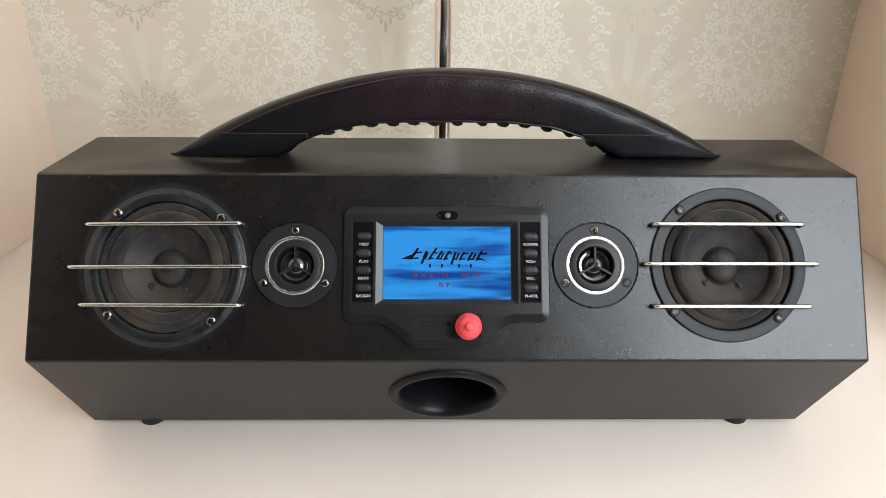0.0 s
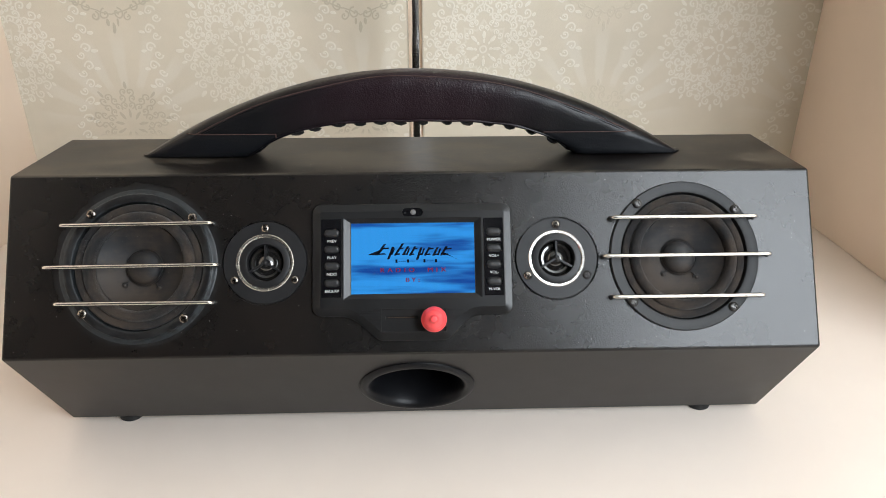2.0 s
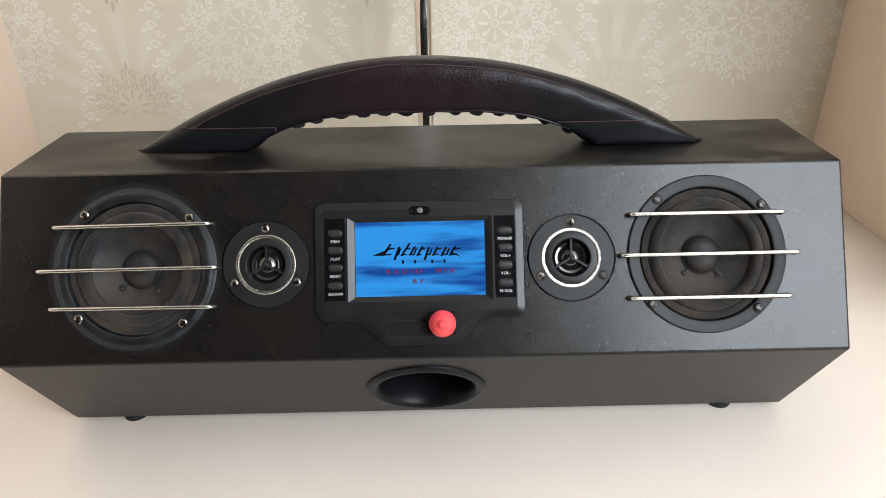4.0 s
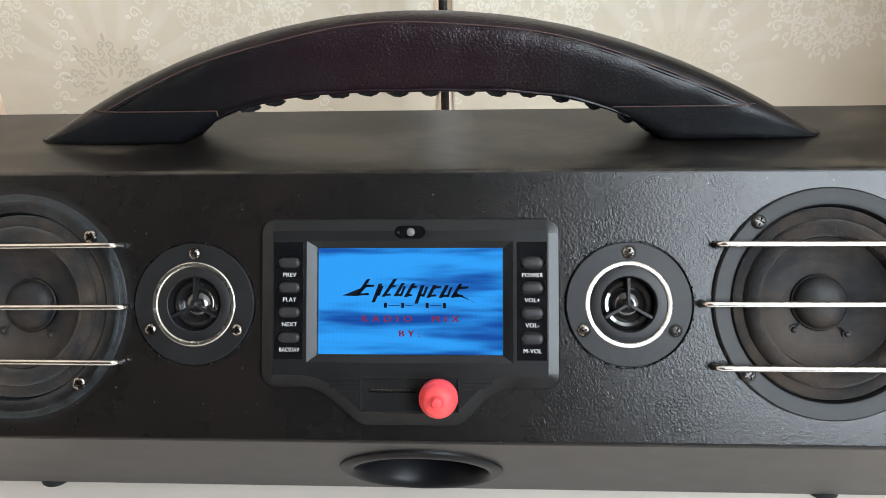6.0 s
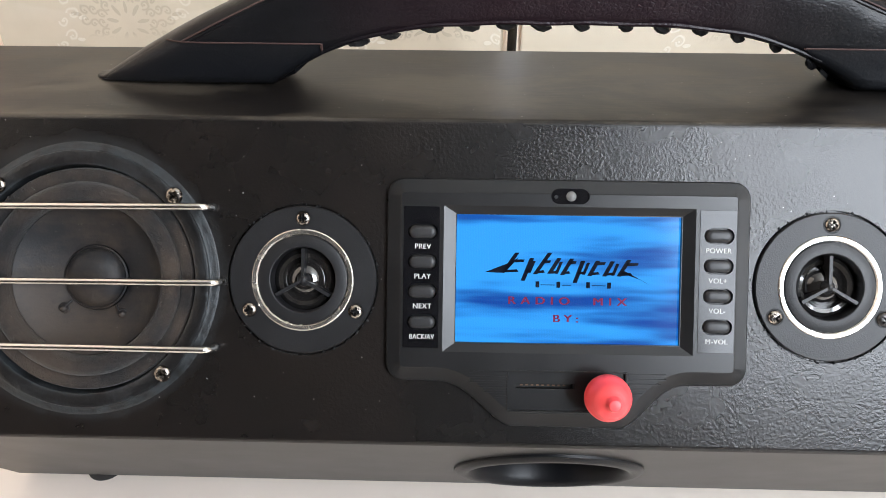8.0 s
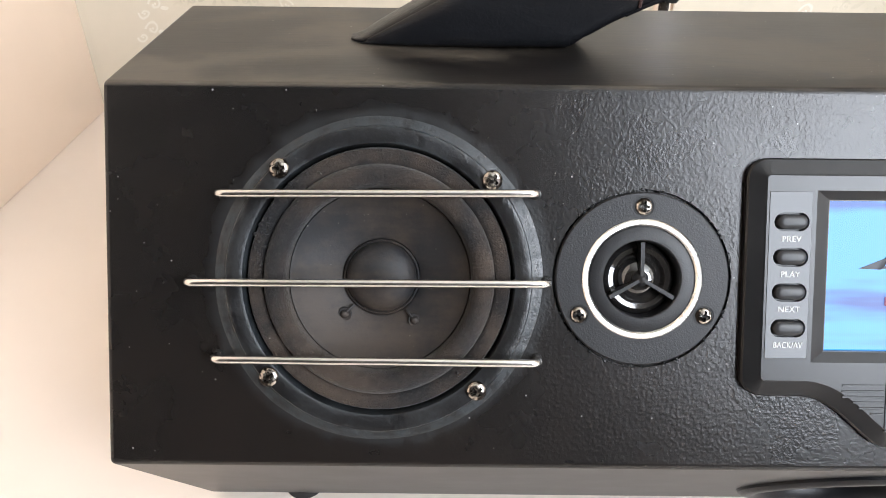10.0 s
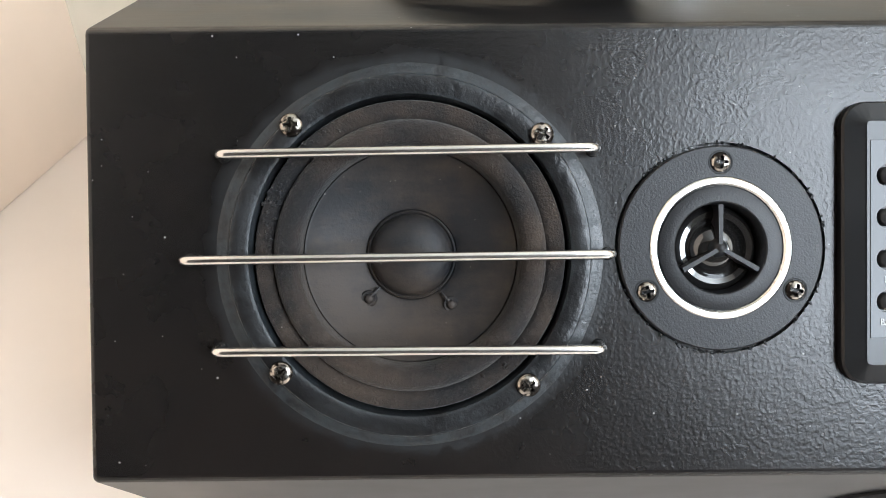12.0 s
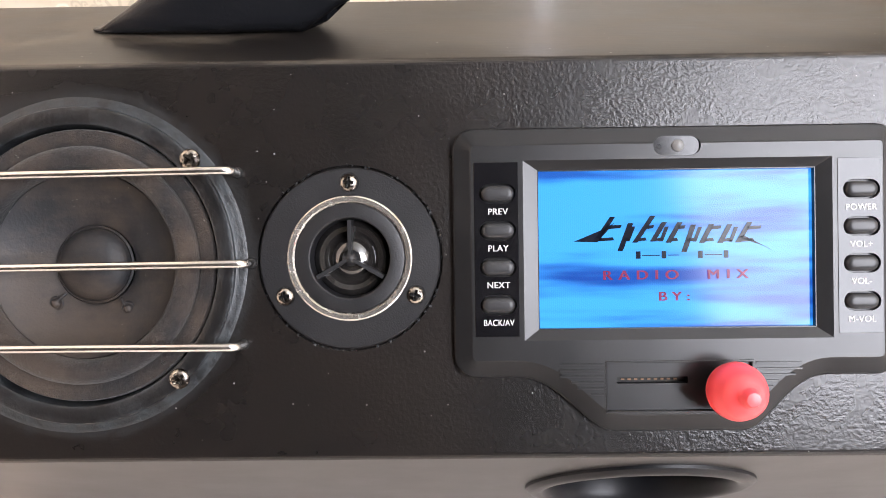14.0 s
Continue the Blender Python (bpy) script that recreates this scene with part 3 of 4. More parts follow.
def build_woofer(boom, cx, cz, screws, blended, label):
    m = at(cx, cz)
    # the flange, bedded in paint at one end
    edge = [(0.0612, 0.0005), (0.0602, -0.0001), (0.0588, -0.0004), (0.0574, -0.0006), (0.0567, -0.0009), (0.0563, -0.0017), (0.0557, -0.0019)] if blended else [(0.0592, 0.0006), (0.0590, -0.0018), (0.0582, -0.0026)]
    frame_bm = lathe(edge + [(0.0542, -0.0018), (0.0514, -0.0018), (0.0504, -0.0014), (0.0499, 0.0000), (0.0497, 0.0060), (0.0480, 0.0080), (0.0480, 0.0250), (0.0, 0.0250)], 96)
    if blended:
        # the paint feathers out unevenly round the flange
        for v in frame_bm.verts:
            r, a = math.hypot(v.co.x, v.co.z), math.atan2(v.co.z, v.co.x)
            if r > 0.0570:
                f = 1 + (r - 0.0570) * (1.6 * math.sin(2 * a + 1) + 0.9 * math.sin(5 * a) + 0.3 * math.sin(11 * a + 2))
                v.co.x, v.co.z = v.co.x * f, v.co.z * f
    frame_ob = part("woofer", frame_bm, WORN if blended else FRAME, boom, label, m)
    roll = [(0.0493, 0.0040), (0.0489, 0.0012), (0.0484, 0.0003), (0.0472, 0.0000), (0.0445, 0.0003), (0.0434, 0.0009), (0.0430, 0.0014)]
    roll += [(0.0387 + 0.0042 * math.cos(a), 0.0014 - 0.0048 * math.sin(a)) for a in [math.pi * k / 10 for k in range(1, 10)]]
    roll += [(0.0344, 0.0026), (0.0341, 0.0044), (0.0332, 0.0050)]
    part("surround", lathe(roll, 96), FOAM, frame_ob, "matt foam surround", m)
    if blended:
        # crumbs of torn foam in the outer groove
        bm, crumb = bmesh.new(), random.Random(11)
        for a0, a1, count in ((146, 182, 34), (118, 140, 9), (300, 330, 8)):
            for k in range(count):
                a, r = radians(crumb.uniform(a0, a1)), crumb.uniform(0.0440, 0.0484)
                size = crumb.uniform(0.0004, 0.0009)
                got = bmesh.ops.create_icosphere(bm, subdivisions=1, radius=size, matrix=Matrix.Translation((r * math.cos(a), 0.0002, r * math.sin(a))))
                for v in got["verts"]:
                    v.co += Vector((crumb.uniform(-1, 1), crumb.uniform(-1, 1), crumb.uniform(-1, 1))) * size * 0.5
        tagged(part("torn_foam", bm, FOAM, frame_ob, "", m, 0), "crumbs of torn dark foam", kind="stuff")
    part("cone", lathe([(0.0342, 0.0040), (0.0337, 0.0034), (0.0332, 0.0036), (0.0327, 0.0042), (0.0240, 0.0086), (0.0150, 0.0122), (0.0138, 0.0145)], 96), CONE, frame_ob, "dusty paper cone", m)
    cap = [(0.0147, 0.0114), (0.0141, 0.0108), (0.0135, 0.0113)] + [(0.0134 * math.cos(a), 0.0110 - 0.0064 * math.sin(a)) for a in [math.pi / 2 * k / 9 for k in range(1, 10)]]
    cap[-1] = (0.0, cap[-1][1])
    part("dust_cap", lathe(cap, 64), CONE, frame_ob, "domed dust cap", m)
    for dx, dz in ((-0.0140, -0.0142), (0.0130, -0.0164)):
        bead = lathe([(0.0028, 0.0006), (0.0024, 0.0000), (0.0017, 0.0001), (0.0014, -0.0008), (0.0008, -0.0013), (0.0, -0.0014)], 20)
        part("lead_eyelet", bead, CONE, frame_ob, "", at(cx + dx, cz + dz, 0.0094))
        d = Vector((-dx, 0, -dz)).normalized()
        part("lead_ridge", sweep([Vector((0, 0, 0)), d * 0.003, d * 0.0050 + Vector((0, 0.001, 0))], 0.00055, 8), CONE, frame_ob, "", at(cx + dx, cz + dz, 0.0094))
    for x, z in screws:
        part("screw", BIG_SCREW if blended else DARK_SCREW, SCREW, frame_ob, "worn cross-head screw" if blended else "blackened cross-head screw", at(x, z, -0.0026, rng.uniform(0, 360)))


def build_tweeter(boom, cx, cz, spin):
    m = at(cx, cz)
    plate = part("tweeter", lathe([(0.0322, 0.0021), (0.0321, -0.0003), (0.0316, -0.0008), (0.0224, -0.0008), (0.0223, 0.0003), (0.0195, 0.0003), (0.0194, -0.0006), (0.0190, -0.0008), (0.0147, -0.0008), (0.0143, -0.0005), (0.0139, 0.0046), (0.0136, 0.0090), (0.0136, 0.0100)], 96), PLATE, boom, "round black tweeter", m)
    bm, crumb = bmesh.new(), random.Random(21 if cx < 0 else 22)
    for a0, a1, count in ((-100, 60, 46), (60, 140, 14), (200, 260, 12)):
        for k in range(count):
            a, r, size = radians(crumb.uniform(a0, a1)), crumb.uniform(0.0324, 0.0334), crumb.uniform(0.0003, 0.0007)
            got = bmesh.ops.create_icosphere(bm, subdivisions=1, radius=size, matrix=Matrix.Translation((r * math.cos(a), 0.0001, r * math.sin(a))))
            for v in got["verts"]:
                v.co += Vector((crumb.uniform(-1, 1), crumb.uniform(-1, 1), crumb.uniform(-1, 1))) * size * 0.5
    tagged(part("torn_paint", bm, FRAME, plate, "", m, 0), "ragged paint in the joint", kind="stuff")
    part("chrome_ring", lathe([(0.0222, 0.0006), (0.0222, -0.0010), (0.0217, -0.0014), (0.0203, -0.0013), (0.0197, -0.0006), (0.0196, 0.0006)], 96), RING, plate, "bright chrome ring", m)
    part("diaphragm", lathe([(0.0139, 0.0058), (0.0130, 0.0042), (0.0115, 0.0032), (0.0098, 0.0036), (0.0085, 0.0052), (0.0078, 0.0048), (0.0064, 0.0030), (0.0044, 0.0020), (0.0022, 0.0015), (0.0, 0.0014)], 64), DOME, plate, "glossy dark dome", m)
    part("phase_plug", lathe([(0.0034, 0.0036), (0.0030, 0.0012), (0.0018, -0.0006), (0.0008, -0.0014), (0.0, -0.0016)], 24), PLATE, plate, "", m)
    for k in range(3):
        fin = slab([([(-0.0006, 0.0004), (0.0006, 0.0004), (0.00075, 0.0136), (-0.00075, 0.0136)], -0.0010), ([(-0.0006, 0.0004), (0.0006, 0.0004), (0.00075, 0.0136), (-0.00075, 0.0136)], 0.0050)])
        part("fin", fin, PLATE, plate, "", at(cx, cz, 0.0, 120 * k))
    for k in range(3):
        a = radians(90 + 120 * k)
        x, z = cx + 0.0268 * math.cos(a), cz + 0.0268 * math.sin(a)
        dark = cx > 0 and k == 2
        part("screw", SMALL_DARK if dark else SMALL_SCREW, SCREW, plate, "blackened cross-head screw" if dark else "worn cross-head screw", at(x, z, -0.0007, rng.uniform(0, 360)))
        part("screw_seat", lathe([(0.0039, -0.0006), (0.0038, -0.00095), (0.0034, -0.0009), (0.0033, -0.0005)], 24), DARK, plate, "", at(x, z))


def build_bars(boom):
    """Bent steel rods across the woofers, each end turned into the front."""
    y, r, c = -0.0080, 0.00155, 0.0032
    rods = ((-0.2708, 0.0036, -0.1560, 0.0046), (-0.2822, -0.0284, -0.1514, -0.0277), (-0.2728, -0.0562, -0.1545, -0.0565),
            (0.1550, 0.0050, 0.2690, 0.0050), (0.1478, -0.0252, 0.2785, -0.0250), (0.1535, -0.0570, 0.2715, -0.0570))
    for x0, z0, x1, z1 in rods:
        def z(x):
            return z0 + (z1 - z0) * (x - x0) / (x1 - x0)
        pts = [(x0, 0.003, z0), (x0, y + c, z0)]
        pts += [(x0 + c - c * math.cos(a), y + c - c * math.sin(a), z(x0 + c - c * math.cos(a))) for a in [math.pi / 2 * k / 6 for k in range(1, 7)]]
        pts += [(x0 + (x1 - x0) * k / 8, y + 0.0002 * math.sin(k * 1.7), z(x0 + (x1 - x0) * k / 8)) for k in range(1, 8)]
        pts += [(x1 - c + c * math.sin(a), y + c - c * math.cos(a), z1) for a in [math.pi / 2 * k / 6 for k in range(0, 7)]]
        pts += [(x1, 0.003, z1)]
        rod = part("grille_rod", sweep(pts, r, 12), STEEL, boom, "bent polished steel rod", PANEL)
        for x in (x0, x1):
            part("socket", lathe([(0.0022, 0.0006), (0.0021, -0.0002), (0.0018, -0.0006), (0.0013, -0.0006)], 18), DARK, rod, "", at(x, z(x)))


def player_outline():
    x0, x1, top, low, deep = -0.0793, 0.0758, 0.0186, -0.0690, -0.0882
    pts = []

    def arc(cx, cz, r, a0, a1, n=6):
        for k in range(n + 1):
            a = radians(a0 + (a1 - a0) * k / n)
            pts.append((cx + r * math.cos(a), cz + r * math.sin(a)))

    arc(x1 - 0.0074, top - 0.0074, 0.0074, 90, 0)
    arc(x1 - 0.0078, low + 0.0078, 0.0078, 0, -90)
    # an S-curve down to the bulge, and up again on the other side
    for k in range(0, 17):
        s = (k / 16) ** 1.35
        pts.append((0.0530 - 0.0310 * k / 16, low + (deep - low) * s * s * (3 - 2 * s)))
    for k in range(0, 17):
        s = (1 - k / 16) ** 1.35
        pts.append((-0.0240 - 0.0360 * k / 16, low + (deep - low) * s * s * (3 - 2 * s)))
    arc(x0 + 0.0078, low + 0.0078, 0.0078, -90, -180)
    arc(x0 + 0.0074, top - 0.0074, 0.0074, 180, 90)
    return pts


def frustum(outer, inner, y0, y1):
    r = lambda q: [(q[0], q[2]), (q[1], q[2]), (q[1], q[3]), (q[0], q[3])]
    return slab([(r(outer), y0), (r(inner), y1)])


SCREEN_Y = -0.0012


def build_player(boom):
    out = player_outline()
    body = slab([(out, 0.002), (out, -0.0022), (inset(out, 0.0006), -0.0030), (inset(out, 0.0058), -0.0046), (inset(out, 0.0064), -0.0049)])
    s = 0.0023
    cutters = [frustum((-0.0547 - s, 0.0518 + s, 0.0060 + s, -0.0550 - s), (-0.0497, 0.0470, 0.0036, -0.0522), -0.0056, -0.0032), box(-0.0494, 0.0467, -0.0040, -0.0004, -0.0519, 0.0033),
               slab([(pill(-0.0013, 0.0115, 0.0165, 0.0070), -0.01), (pill(-0.0013, 0.0115, 0.0165, 0.0070), -0.0038)]),
               box(-0.0262, 0.0236, -0.006, -0.0036, -0.0806, -0.0631),
               box(-0.0227, 0.0020, -0.008, 0.001, -0.0713, -0.0690)]
    for zc in (-0.0045, -0.0173, -0.0301, -0.0432):
        cutters += [slab([(pill(xc, zc, 0.0134, 0.0072), -0.01), (pill(xc, zc, 0.0134, 0.0072), -0.0032)]) for xc in (-0.0638, 0.0615)]
    me = cut(mesh_of(body, "media_player", BEZEL), cutters)
    play = part("media_player", me, BEZEL, boom, "charcoal plastic media player bezel with stepped lower lip", PANEL)
    part("screen", box(-0.0496, 0.0469, SCREEN_Y, 0.0006, -0.0521, 0.0035), LCD, play, "lit blue screen with a dark slanted logo", PANEL, 0)
    for x0, x1 in ((-0.0720, -0.0566), (0.0537, 0.0691)):
        me = mesh_of(box(x0, x1, -0.0051, -0.0047, -0.0543, 0.0064, 0.0001, 1), "button_strip", STRIP)
        xc = (x0 + x1) / 2 + 0.0005
        me = cut(me, [slab([(pill(xc, zc, 0.0128, 0.0068), -0.02), (pill(xc, zc, 0.0128, 0.0068), 0.01)]) for zc in (-0.0045, -0.0173, -0.0301, -0.0432)])
        part("button_strip", me, STRIP, play, "glossy smoked strip", PANEL)
    for side, words in ((-0.0638, ("PREV", "PLAY", "NEXT", "BACK/AV")), (0.0616, ("POWER", "VOL+", "VOL-", "M-VOL"))):
        for word, zc in zip(words, (-0.0045, -0.0173, -0.0301, -0.0432)):
            o = pill(0, 0, 0.0113, 0.0054)
            knob = slab([(o, 0.0025), (o, -0.0008), (inset(o, 0.0004), -0.0014), (inset(o, 0.0011), -0.0018), (inset(o, 0.0019), -0.0019)])
            part("button", knob, BUTTON, play, "", at(side, zc, -0.0047), 50)
            part("printed_word", letters(word, 0.0021, 0.00004, WHITE, 0.00012, 1.08, 0.80 if len(word) > 6 else 0.98), WHITE, play, "white print", at(side, zc - 0.0063, -0.0052))
    # receiver window
    part("receiver_lens", lathe([(0.0022, 0.0), (0.0021, -0.0006), (0.0014, -0.0011), (0.0, -0.0013)], 24), LENS, play, "milky round lens", at(-0.0008, 0.0115, -0.0038))
    part("receiver_window", slab([(pill(-0.0013, 0.0115, 0.0160, 0.0066), -0.0036), (pill(-0.0013, 0.0115, 0.0160, 0.0066), -0.0039)]), STRIP, play, "", PANEL)
    # a raised near-black disc puts the small hole's shade into colour
    part("microphone_hole", lathe([(0.0008, 0.0), (0.0008, -0.0003), (0.0, -0.0003)], 12), DARK, play, "", at(-0.0072, 0.0112, -0.0038))
    # card slot
    rim = [(-0.0270, 0.0244, -0.0639, -0.0631), (-0.0270, 0.0244, -0.0814, -0.0806), (-0.0270, -0.0262, -0.0806, -0.0639), (0.0236, 0.0244, -0.0806, -0.0639)]
    for x0, x1, z0, z1 in rim:
        part("slot_rim", box(x0, x1, -0.0052, -0.0044, z0, z1, 0.0002, 1), BEZEL, play, "", PANEL)
    part("card_slot", box(-0.0225, 0.0018, -0.0012, 0.0008, -0.0712, -0.0691), DARK, play, "", PANEL, 0)
    for k in range(9):
        part("contact", box(-0.0208 + k * 0.0023, -0.0197 + k * 0.0023, -0.0016, -0.0008, -0.0704, -0.0699), GOLD, play, "", PANEL, 0)
    for k, (x0, w) in enumerate(((-0.0195, 0.0035), (-0.0148, 0.0012), (-0.0126, 0.0070), (-0.0046, 0.0060))):
        part("embossed_mark", box(x0, x0 + w, -0.0035, -0.0032, -0.0757, -0.0741), BEZEL, play, "", PANEL, 0)
    for k in range(8):
        z = -0.0640 - k * 0.0021
        # the ribs end where the lip's curve turns down
        lx = max([-0.0430] + [px + 0.0098 for px, pz in out if px < -0.02 and pz < -0.0691 and pz >= z - 0.0012])
        rx = min([0.0410] + [px - 0.0105 for px, pz in out if 0.02 < px < 0.054 and pz < -0.0691 and pz >= z - 0.0012])
        if lx > -0.0282 or rx < 0.0258:
            continue
        part("grip_rib", box(lx, -0.0275, -0.0052, -0.0047, z - 0.0006, z + 0.0002, 0.0001, 1), BEZEL, play, "", PANEL)
        part("grip_rib", box(0.0250, rx, -0.0052, -0.0047, z - 0.0006, z + 0.0002, 0.0001, 1), BEZEL, play, "", PANEL)
    build_picture(play)


def build_picture(play):
    """The picture on the screen: a slanted dark mark, a line of small marks and two lines of words."""
    bm = bmesh.new()

    def stroke(pts):
        bm.faces.new([bm.verts.new((x, 0, z)) for x, z in pts])

    # slanted blocks of uneven height, joined by thin bars
    x = -0.0300
    widths = (0.0085, 0.0052, 0.0062, 0.0055, 0.0055, 0.0062, 0.0064, 0.0062, 0.0078)
    for k, w in enumerate(widths):
        up = (0.0030, 0.0008, 0.0034, 0.0012, 0.0012, 0.0004, 0.0006, 0.0006, 0.0014)[k]
        dn = (0.0000, 0.0034, 0.0004, 0.0000, 0.0004, 0.0036, 0.0004, 0.0004, 0.0002)[k]
        zc, h, sl = -0.0187 - 0.0001 * k, 0.0028, 0.0030
        stroke([(x, zc - h - dn), (x + 0.0019, zc - h - dn), (x + 0.0019 + sl + up, zc + h + up), (x + sl + up, zc + h + up)])
        stroke([(x + 0.0018, zc - h), (x + w - 0.0010, zc - h + 0.0003), (x + w - 0.0016, zc - h + 0.0014), (x + 0.0024, zc - h + 0.0011)])
        if k % 2 == 0:
            stroke([(x + 0.0040, zc + h - 0.0014), (x + w + 0.0012, zc + h - 0.0010), (x + w + 0.0016, zc + h + 0.0001), (x + 0.0046, zc + h)])
        else:
            stroke([(x + w - 0.0022, zc - h), (x + w - 0.0009, zc - h), (x + w + 0.0012, zc + h - 0.0004), (x + w - 0.0002, zc + h - 0.0004)])
        x += w
    stroke([(-0.0368, -0.0215), (-0.0285, -0.0218), (-0.0225, -0.0150), (-0.0262, -0.0172)])
    stroke([(x - 0.0070, -0.0206), (x - 0.0046, -0.0200), (0.0342, -0.0262), (x + 0.0030, -0.0240)])
    bmesh.ops.recalc_face_normals(bm, faces=bm.faces[:])
    ext = bmesh.ops.extrude_face_region(bm, geom=bm.faces[:])
    bmesh.ops.translate(bm, verts=[v for v in ext["geom"] if isinstance(v, bmesh.types.BMVert)], vec=(0, -0.00008, 0))
    part("screen_mark", bm, LOGO, play, "dark slanted mark on the screen", at(0, 0, SCREEN_Y - 0.0001), 0)
    for x0 in (-0.0142, -0.0052, 0.0076, 0.0166):
        part("small_mark", box(x0 - 0.0008, x0 + 0.0008, SCREEN_Y - 0.0002, SCREEN_Y - 0.0001, -0.0278, -0.0252), LOGO, play, "", PANEL, 0)
    for x0, x1 in ((-0.0128, -0.0066), (-0.0038, 0.0002), (0.0092, 0.0152)):
        part("thin_dash", box(x0, x1, SCREEN_Y - 0.0002, SCREEN_Y - 0.0001, -0.0268, -0.0265), LOGO, play, "", PANEL, 0)
    part("screen_words", letters("RADIO  MIX", 0.0032, 0.00004, INK, 0.0003, 1.75, 1.26), INK, play, "dark red words", at(-0.0015, -0.0337, SCREEN_Y - 0.0002))
    part("screen_words", letters("BY:", 0.0031, 0.00004, INK, 0.0003, 1.6, 1.25), INK, play, "dark red words", at(-0.0020, -0.0413, SCREEN_Y - 0.0002))


def build_knob(boom):
    prof = [(0.0038, 0.0), (0.0038, -0.0102), (0.0070, -0.0104), (0.0092, -0.0118), (0.0098, -0.0140), (0.0096, -0.0168), (0.0088, -0.0192), (0.0081, -0.0200), (0.0078, -0.0214), (0.0066, -0.0232), (0.0050, -0.0244), (0.0036, -0.0250), (0.0031, -0.0256), (0.0028, -0.0272), (0.0022, -0.0283), (0.0, -0.0287)]
    k = part("red_knob", lathe(prof[2:], 48), RED, boom, "red plastic stepped knob", at(0.0142, -0.0720), 50)
    part("stem", lathe([(0.0, -0.002), (0.0036, -0.002), (0.0036, -0.0112), (0.0, -0.0112)], 24), DARK, k, "", at(0.0142, -0.0720))


def build_port(boom):
    ring = part("bass_port", lathe([(0.0408, 0.0830), (0.0392, 0.0830), (0.0384, 0.0100), (0.0388, 0.0030), (0.0400, -0.0008), (0.0416, -0.0026), (0.0440, -0.0032), (0.0470, -0.0026), (0.0487, -0.0012), (0.0490, 0.0006)], 96), PORTM, boom, "round black bass port with a rolled lip", PORT)
    part("port_end", lathe([(0.0400, 0.0825), (0.0, 0.0825)], 48), DARK, ring, "", PORT)


# the arched leather handle
YC = 0.0768


def h_top(x):
    return 0.3055 - 1.35 * x * x


def h_low(x):
    return max(TOP_Z + 0.0002, 0.2642 - 29.0 * abs(x) ** 3.5)


def h_half(x):
    s = max(0.0, (abs(x) - 0.165) / 0.0660)
    return 0.0168 * math.sqrt(max(0.002, 1 - s * s))


def h_front(x, z, grow=0.0):
    top, low = h_top(x), h_low(x)
    zc, h = (top + low) / 2, max(0.0008, (top - low) / 2)
    q = min(1.0, abs(z - zc) / h)
    p = 3.2 if z > zc else 6.0
    return YC - (h_half(x) + grow) * (1 - q ** p) ** (1 / p)


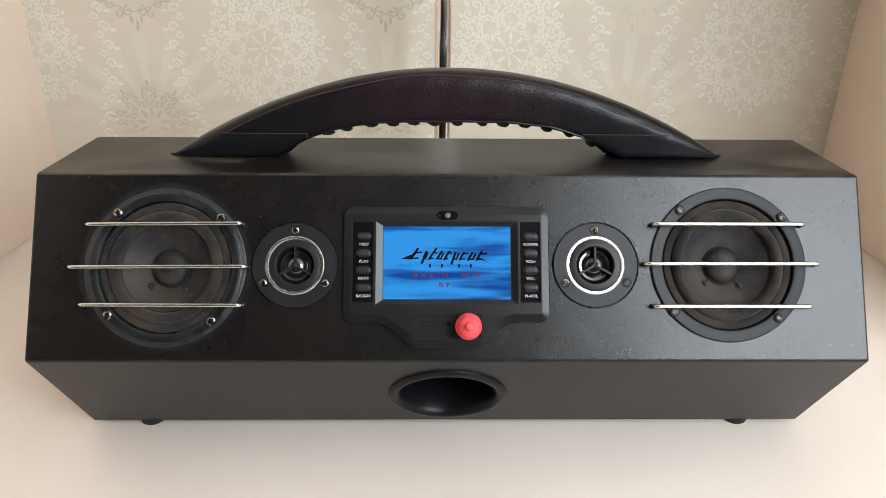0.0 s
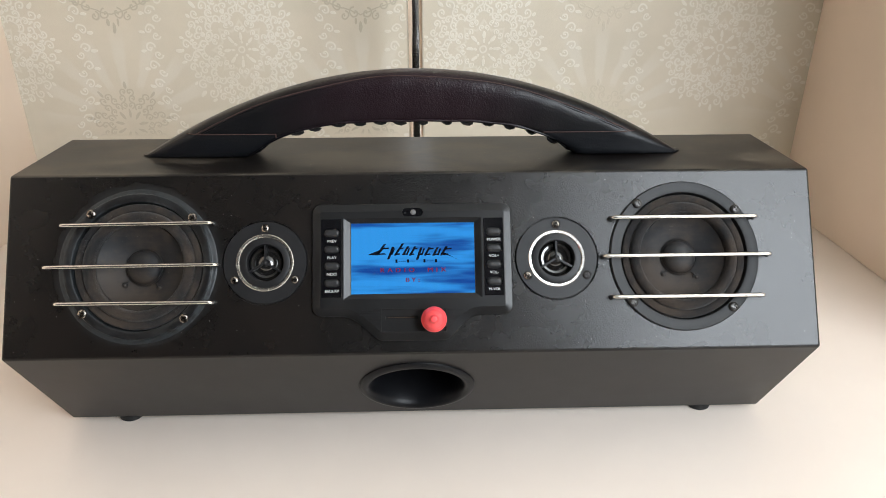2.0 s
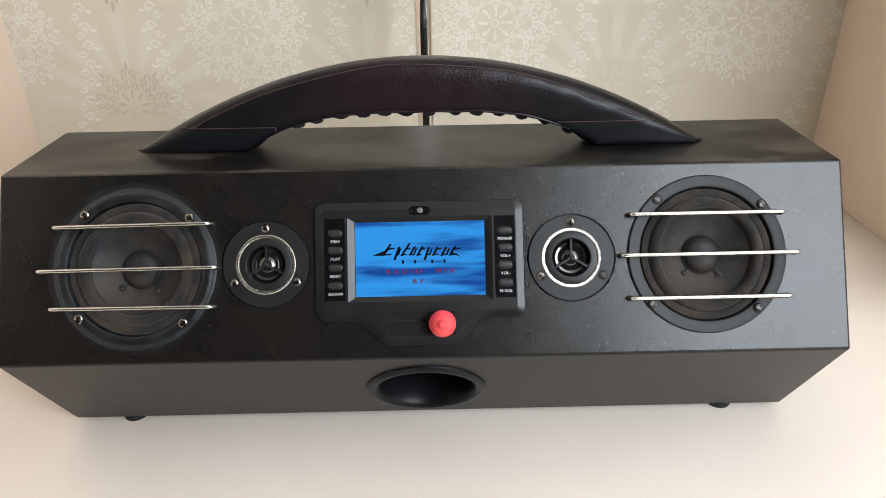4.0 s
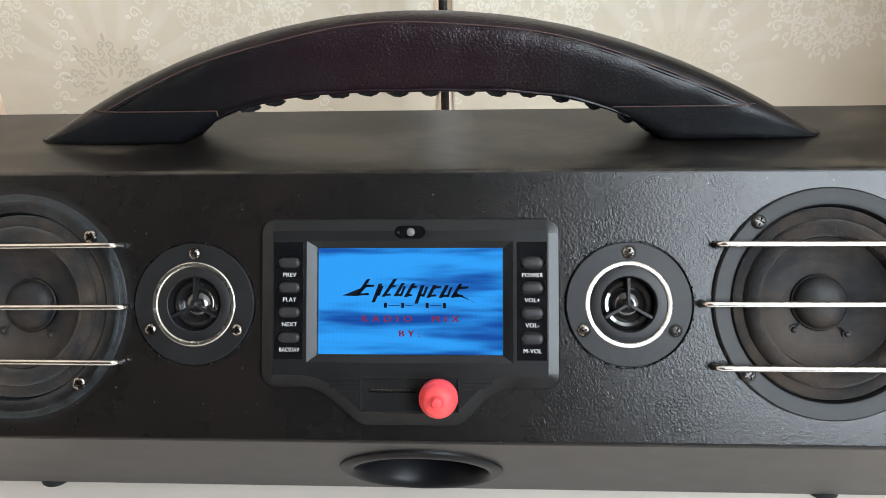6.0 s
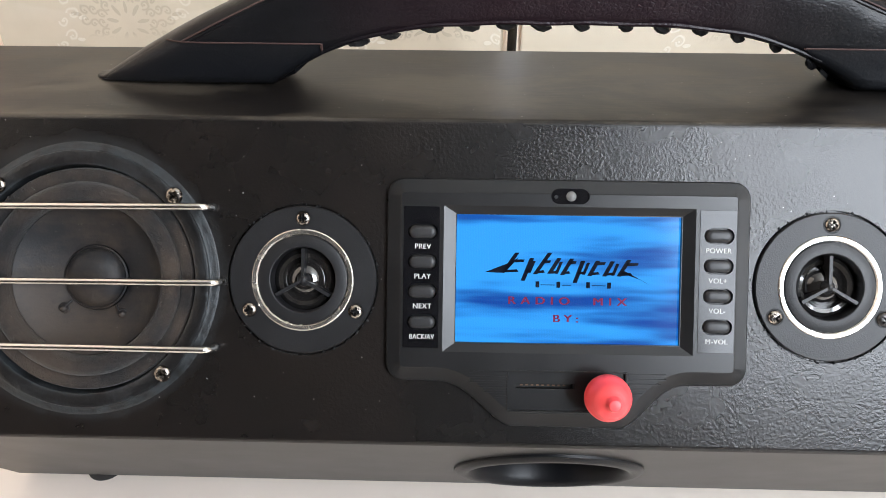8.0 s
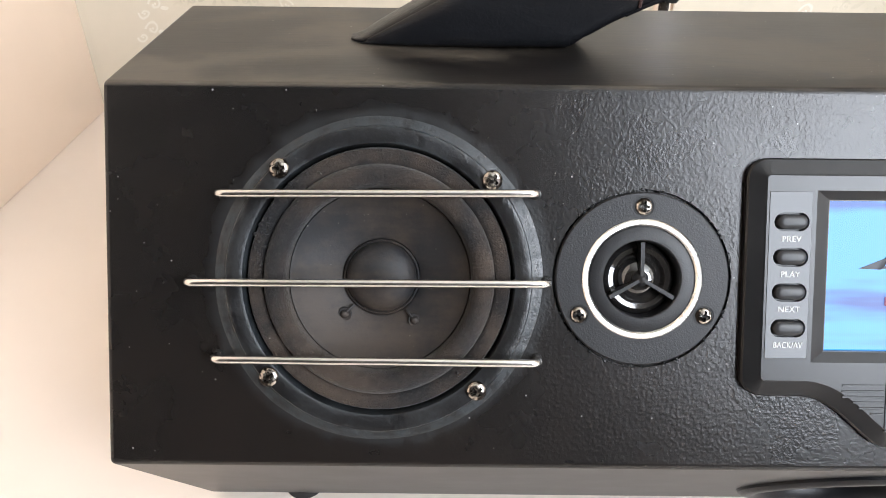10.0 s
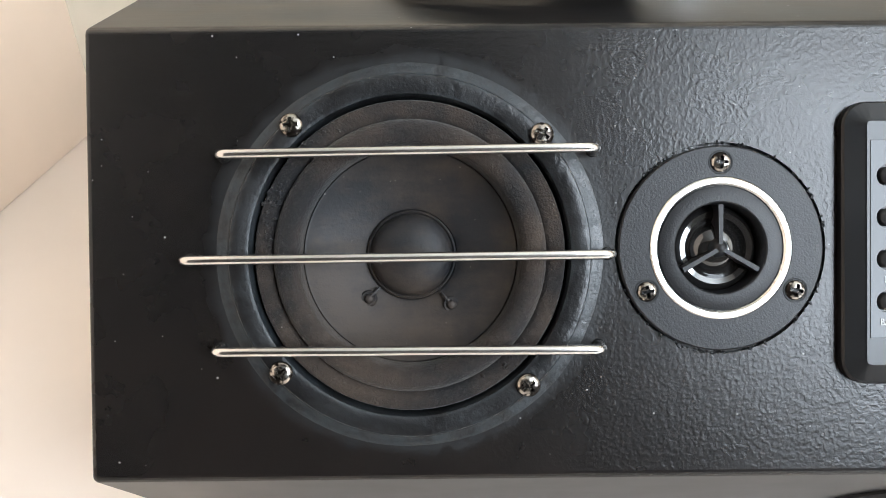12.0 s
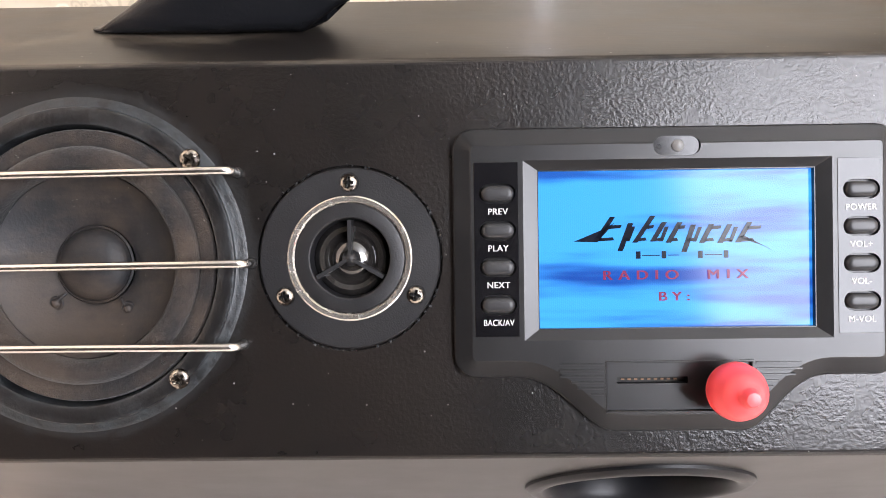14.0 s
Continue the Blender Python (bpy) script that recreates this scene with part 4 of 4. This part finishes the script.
def build_handle(boom):
    bm = bmesh.new()
    rings, n, N = [], 32, 96
    end = 0.2295
    for i in range(N + 1):
        s = i / N * 2 - 1
        x = end * math.copysign(1 - (1 - abs(s)) ** 1.25, s)
        top, low, w = h_top(x), h_low(x), h_half(x)
        top = max(top, low + 0.0012)
        zc, h = (top + low) / 2, (top - low) / 2
        ring = []
        for k in range(n):
            a = 2 * math.pi * k / n
            ca, sa = math.cos(a), math.sin(a)
            p = 2 / 3.2 if sa > 0 else 2 / 6.0
            wave = 0.0004 * math.sin(x * 190 + a * 3) * (1 if abs(x) < 0.2 else 0)
            pz = zc + h * math.copysign(abs(sa) ** p, sa)
            ring.append(bm.verts.new((x, YC + w * math.copysign(abs(ca) ** p, ca) + wave, pz)))
        rings.append(ring)
    for a, b in zip(rings, rings[1:]):
        for k in range(n):
            bm.faces.new((a[k], a[(k + 1) % n], b[(k + 1) % n], b[k]))
    bm.faces.new(rings[0][::-1])
    bm.faces.new(rings[-1])
    bmesh.ops.recalc_face_normals(bm, faces=bm.faces[:])
    grip = part("handle", bm, LEATHER, boom, "arched handle wrapped in brown-black leather", None, 60)
    # the seam along the upper front edge
    pts = []
    for i in range(81):
        x = -0.196 + 0.392 * i / 80
        z = h_top(x) - 0.0030 - 0.0022 * min(1.0, (x / 0.15) ** 2) - 0.0005 * math.sin(x * 60)
        pts.append((x, h_front(x, z) - 0.0001, z))
    part("seam", sweep(pts, 0.00045, 8), RAW, grip, "raised brown seam", None)
    pts = [(p[0], p[1] - 0.0002, p[2] - 0.0016) for p in pts]
    part("seam_fold", sweep(pts, 0.0009, 8), LEATHER, grip, "", None)
    # the folded lower edge above the lacing
    pts = []
    for i in range(61):
        x = -0.118 + 0.236 * i / 60
        z = h_low(x) + 0.0024 + 0.0003 * math.sin(x * 170)
        pts.append((x, h_front(x, z) - 0.0001, z))
    part("lower_fold", sweep(pts, 0.0011, 8), LEATHER, grip, "", None)
    # overlapping flaps at the ends
    for sgn, tip in ((-1, 0.1135), (1, 0.1085)):
        cols, rows_, bm = 26, 8, bmesh.new()
        grid = []
        for i in range(cols + 1):
            x = tip + (0.2262 - tip) * i / cols
            cap = min(0.2566, h_top(x) - 0.0016)
            floor = TOP_Z + 0.0004 + max(0.0, (0.1330 - x) * 0.85)
            grid.append([(sgn * x, h_front(sgn * x, floor + (cap - floor) * j / rows_, 0.0) - 0.0011, floor + (cap - floor) * j / rows_) for j in range(rows_ + 1)])
        front = [[bm.verts.new(p) for p in c] for c in grid]
        back = [[bm.verts.new((p[0], p[1] + 0.0022, p[2])) for p in c] for c in grid]
        for i in range(cols):
            for j in range(rows_):
                bm.faces.new((front[i][j], front[i + 1][j], front[i + 1][j + 1], front[i][j + 1]))
                bm.faces.new((back[i][j], back[i][j + 1], back[i + 1][j + 1], back[i + 1][j]))
            for j in (0, rows_):
                bm.faces.new((front[i][j], back[i][j], back[i + 1][j], front[i + 1][j]))
        for j in range(rows_):
            for i in (0, cols):
                bm.faces.new((front[i][j], front[i][j + 1], back[i][j + 1], back[i][j]))
        bmesh.ops.recalc_face_normals(bm, faces=bm.faces[:])
        part("end_flap", bm, FLAP, grip, "smooth black leather flap", None, 50)
        edge = [Vector(c[-1]) + Vector((0, -0.0002, 0.0001)) for c in grid[:18]]
        part("flap_edge", sweep(edge, 0.00042, 6), RAW, grip, "raw brown leather edge", None)
        side = [Vector(p) + Vector((-sgn * 0.0002, -0.0003, 0)) for p in grid[0][3:]]
        part("flap_edge", sweep(side, 0.0007, 6), RAW, grip, "raw brown leather edge", None)
    # the lacing under the grip: leaning turns of cord
    for k in range(14):
        x = -0.1180 + 0.0180 * k + rng.uniform(-0.0018, 0.0018)
        if abs(x) > 0.119:
            continue
        lift, span, pts = rng.uniform(-0.0005, 0.0005), rng.uniform(0.0088, 0.0112), []
        for j in range(11):
            s = j / 10 - 0.5
            px = x + s * span
            pts.append((px, YC - 0.0145 + 0.013 * (j / 10), h_low(px) * 0.45 + h_low(x) * 0.55 + lift + 0.0022 - 0.0050 * (j / 10) - 0.0006 * math.cos(s * math.pi)))
        cord = sweep(pts, 0.0021, 8, lambda u: 0.35 + 0.75 * math.sin(math.pi * min(1, max(0, u))) ** 0.8)
        for v in cord.verts:
            v.co += Vector((rng.uniform(-1, 1), rng.uniform(-1, 1), rng.uniform(-1, 1))) * 0.0003
        part("lacing", cord, CORD, grip, "", None, 30)


def build_boombox():
    boom = thing("boombox", "black home-made boombox with leather handle standing on the shelf", "boombox", (0, 0.037, 0))
    build_cabinet(boom)
    build_woofer(boom, *SPEAKERS[0], ((-0.2495, 0.0130), (-0.1720, 0.0094), (-0.2536, -0.0638), (-0.1768, -0.0682)), True, "black woofer bedded in smeared paint")
    build_woofer(boom, *SPEAKERS[1], ((0.1763, 0.0165), (0.2543, 0.0112), (0.1700, -0.0610), (0.2487, -0.0658)), False, "black woofer with a clean flange")
    for x, z in TWEETERS:
        build_tweeter(boom, x, z, 0)
    build_bars(boom)
    build_player(boom)
    build_knob(boom)
    build_port(boom)
    build_handle(boom)


build_room()
build_bay()
build_boombox()
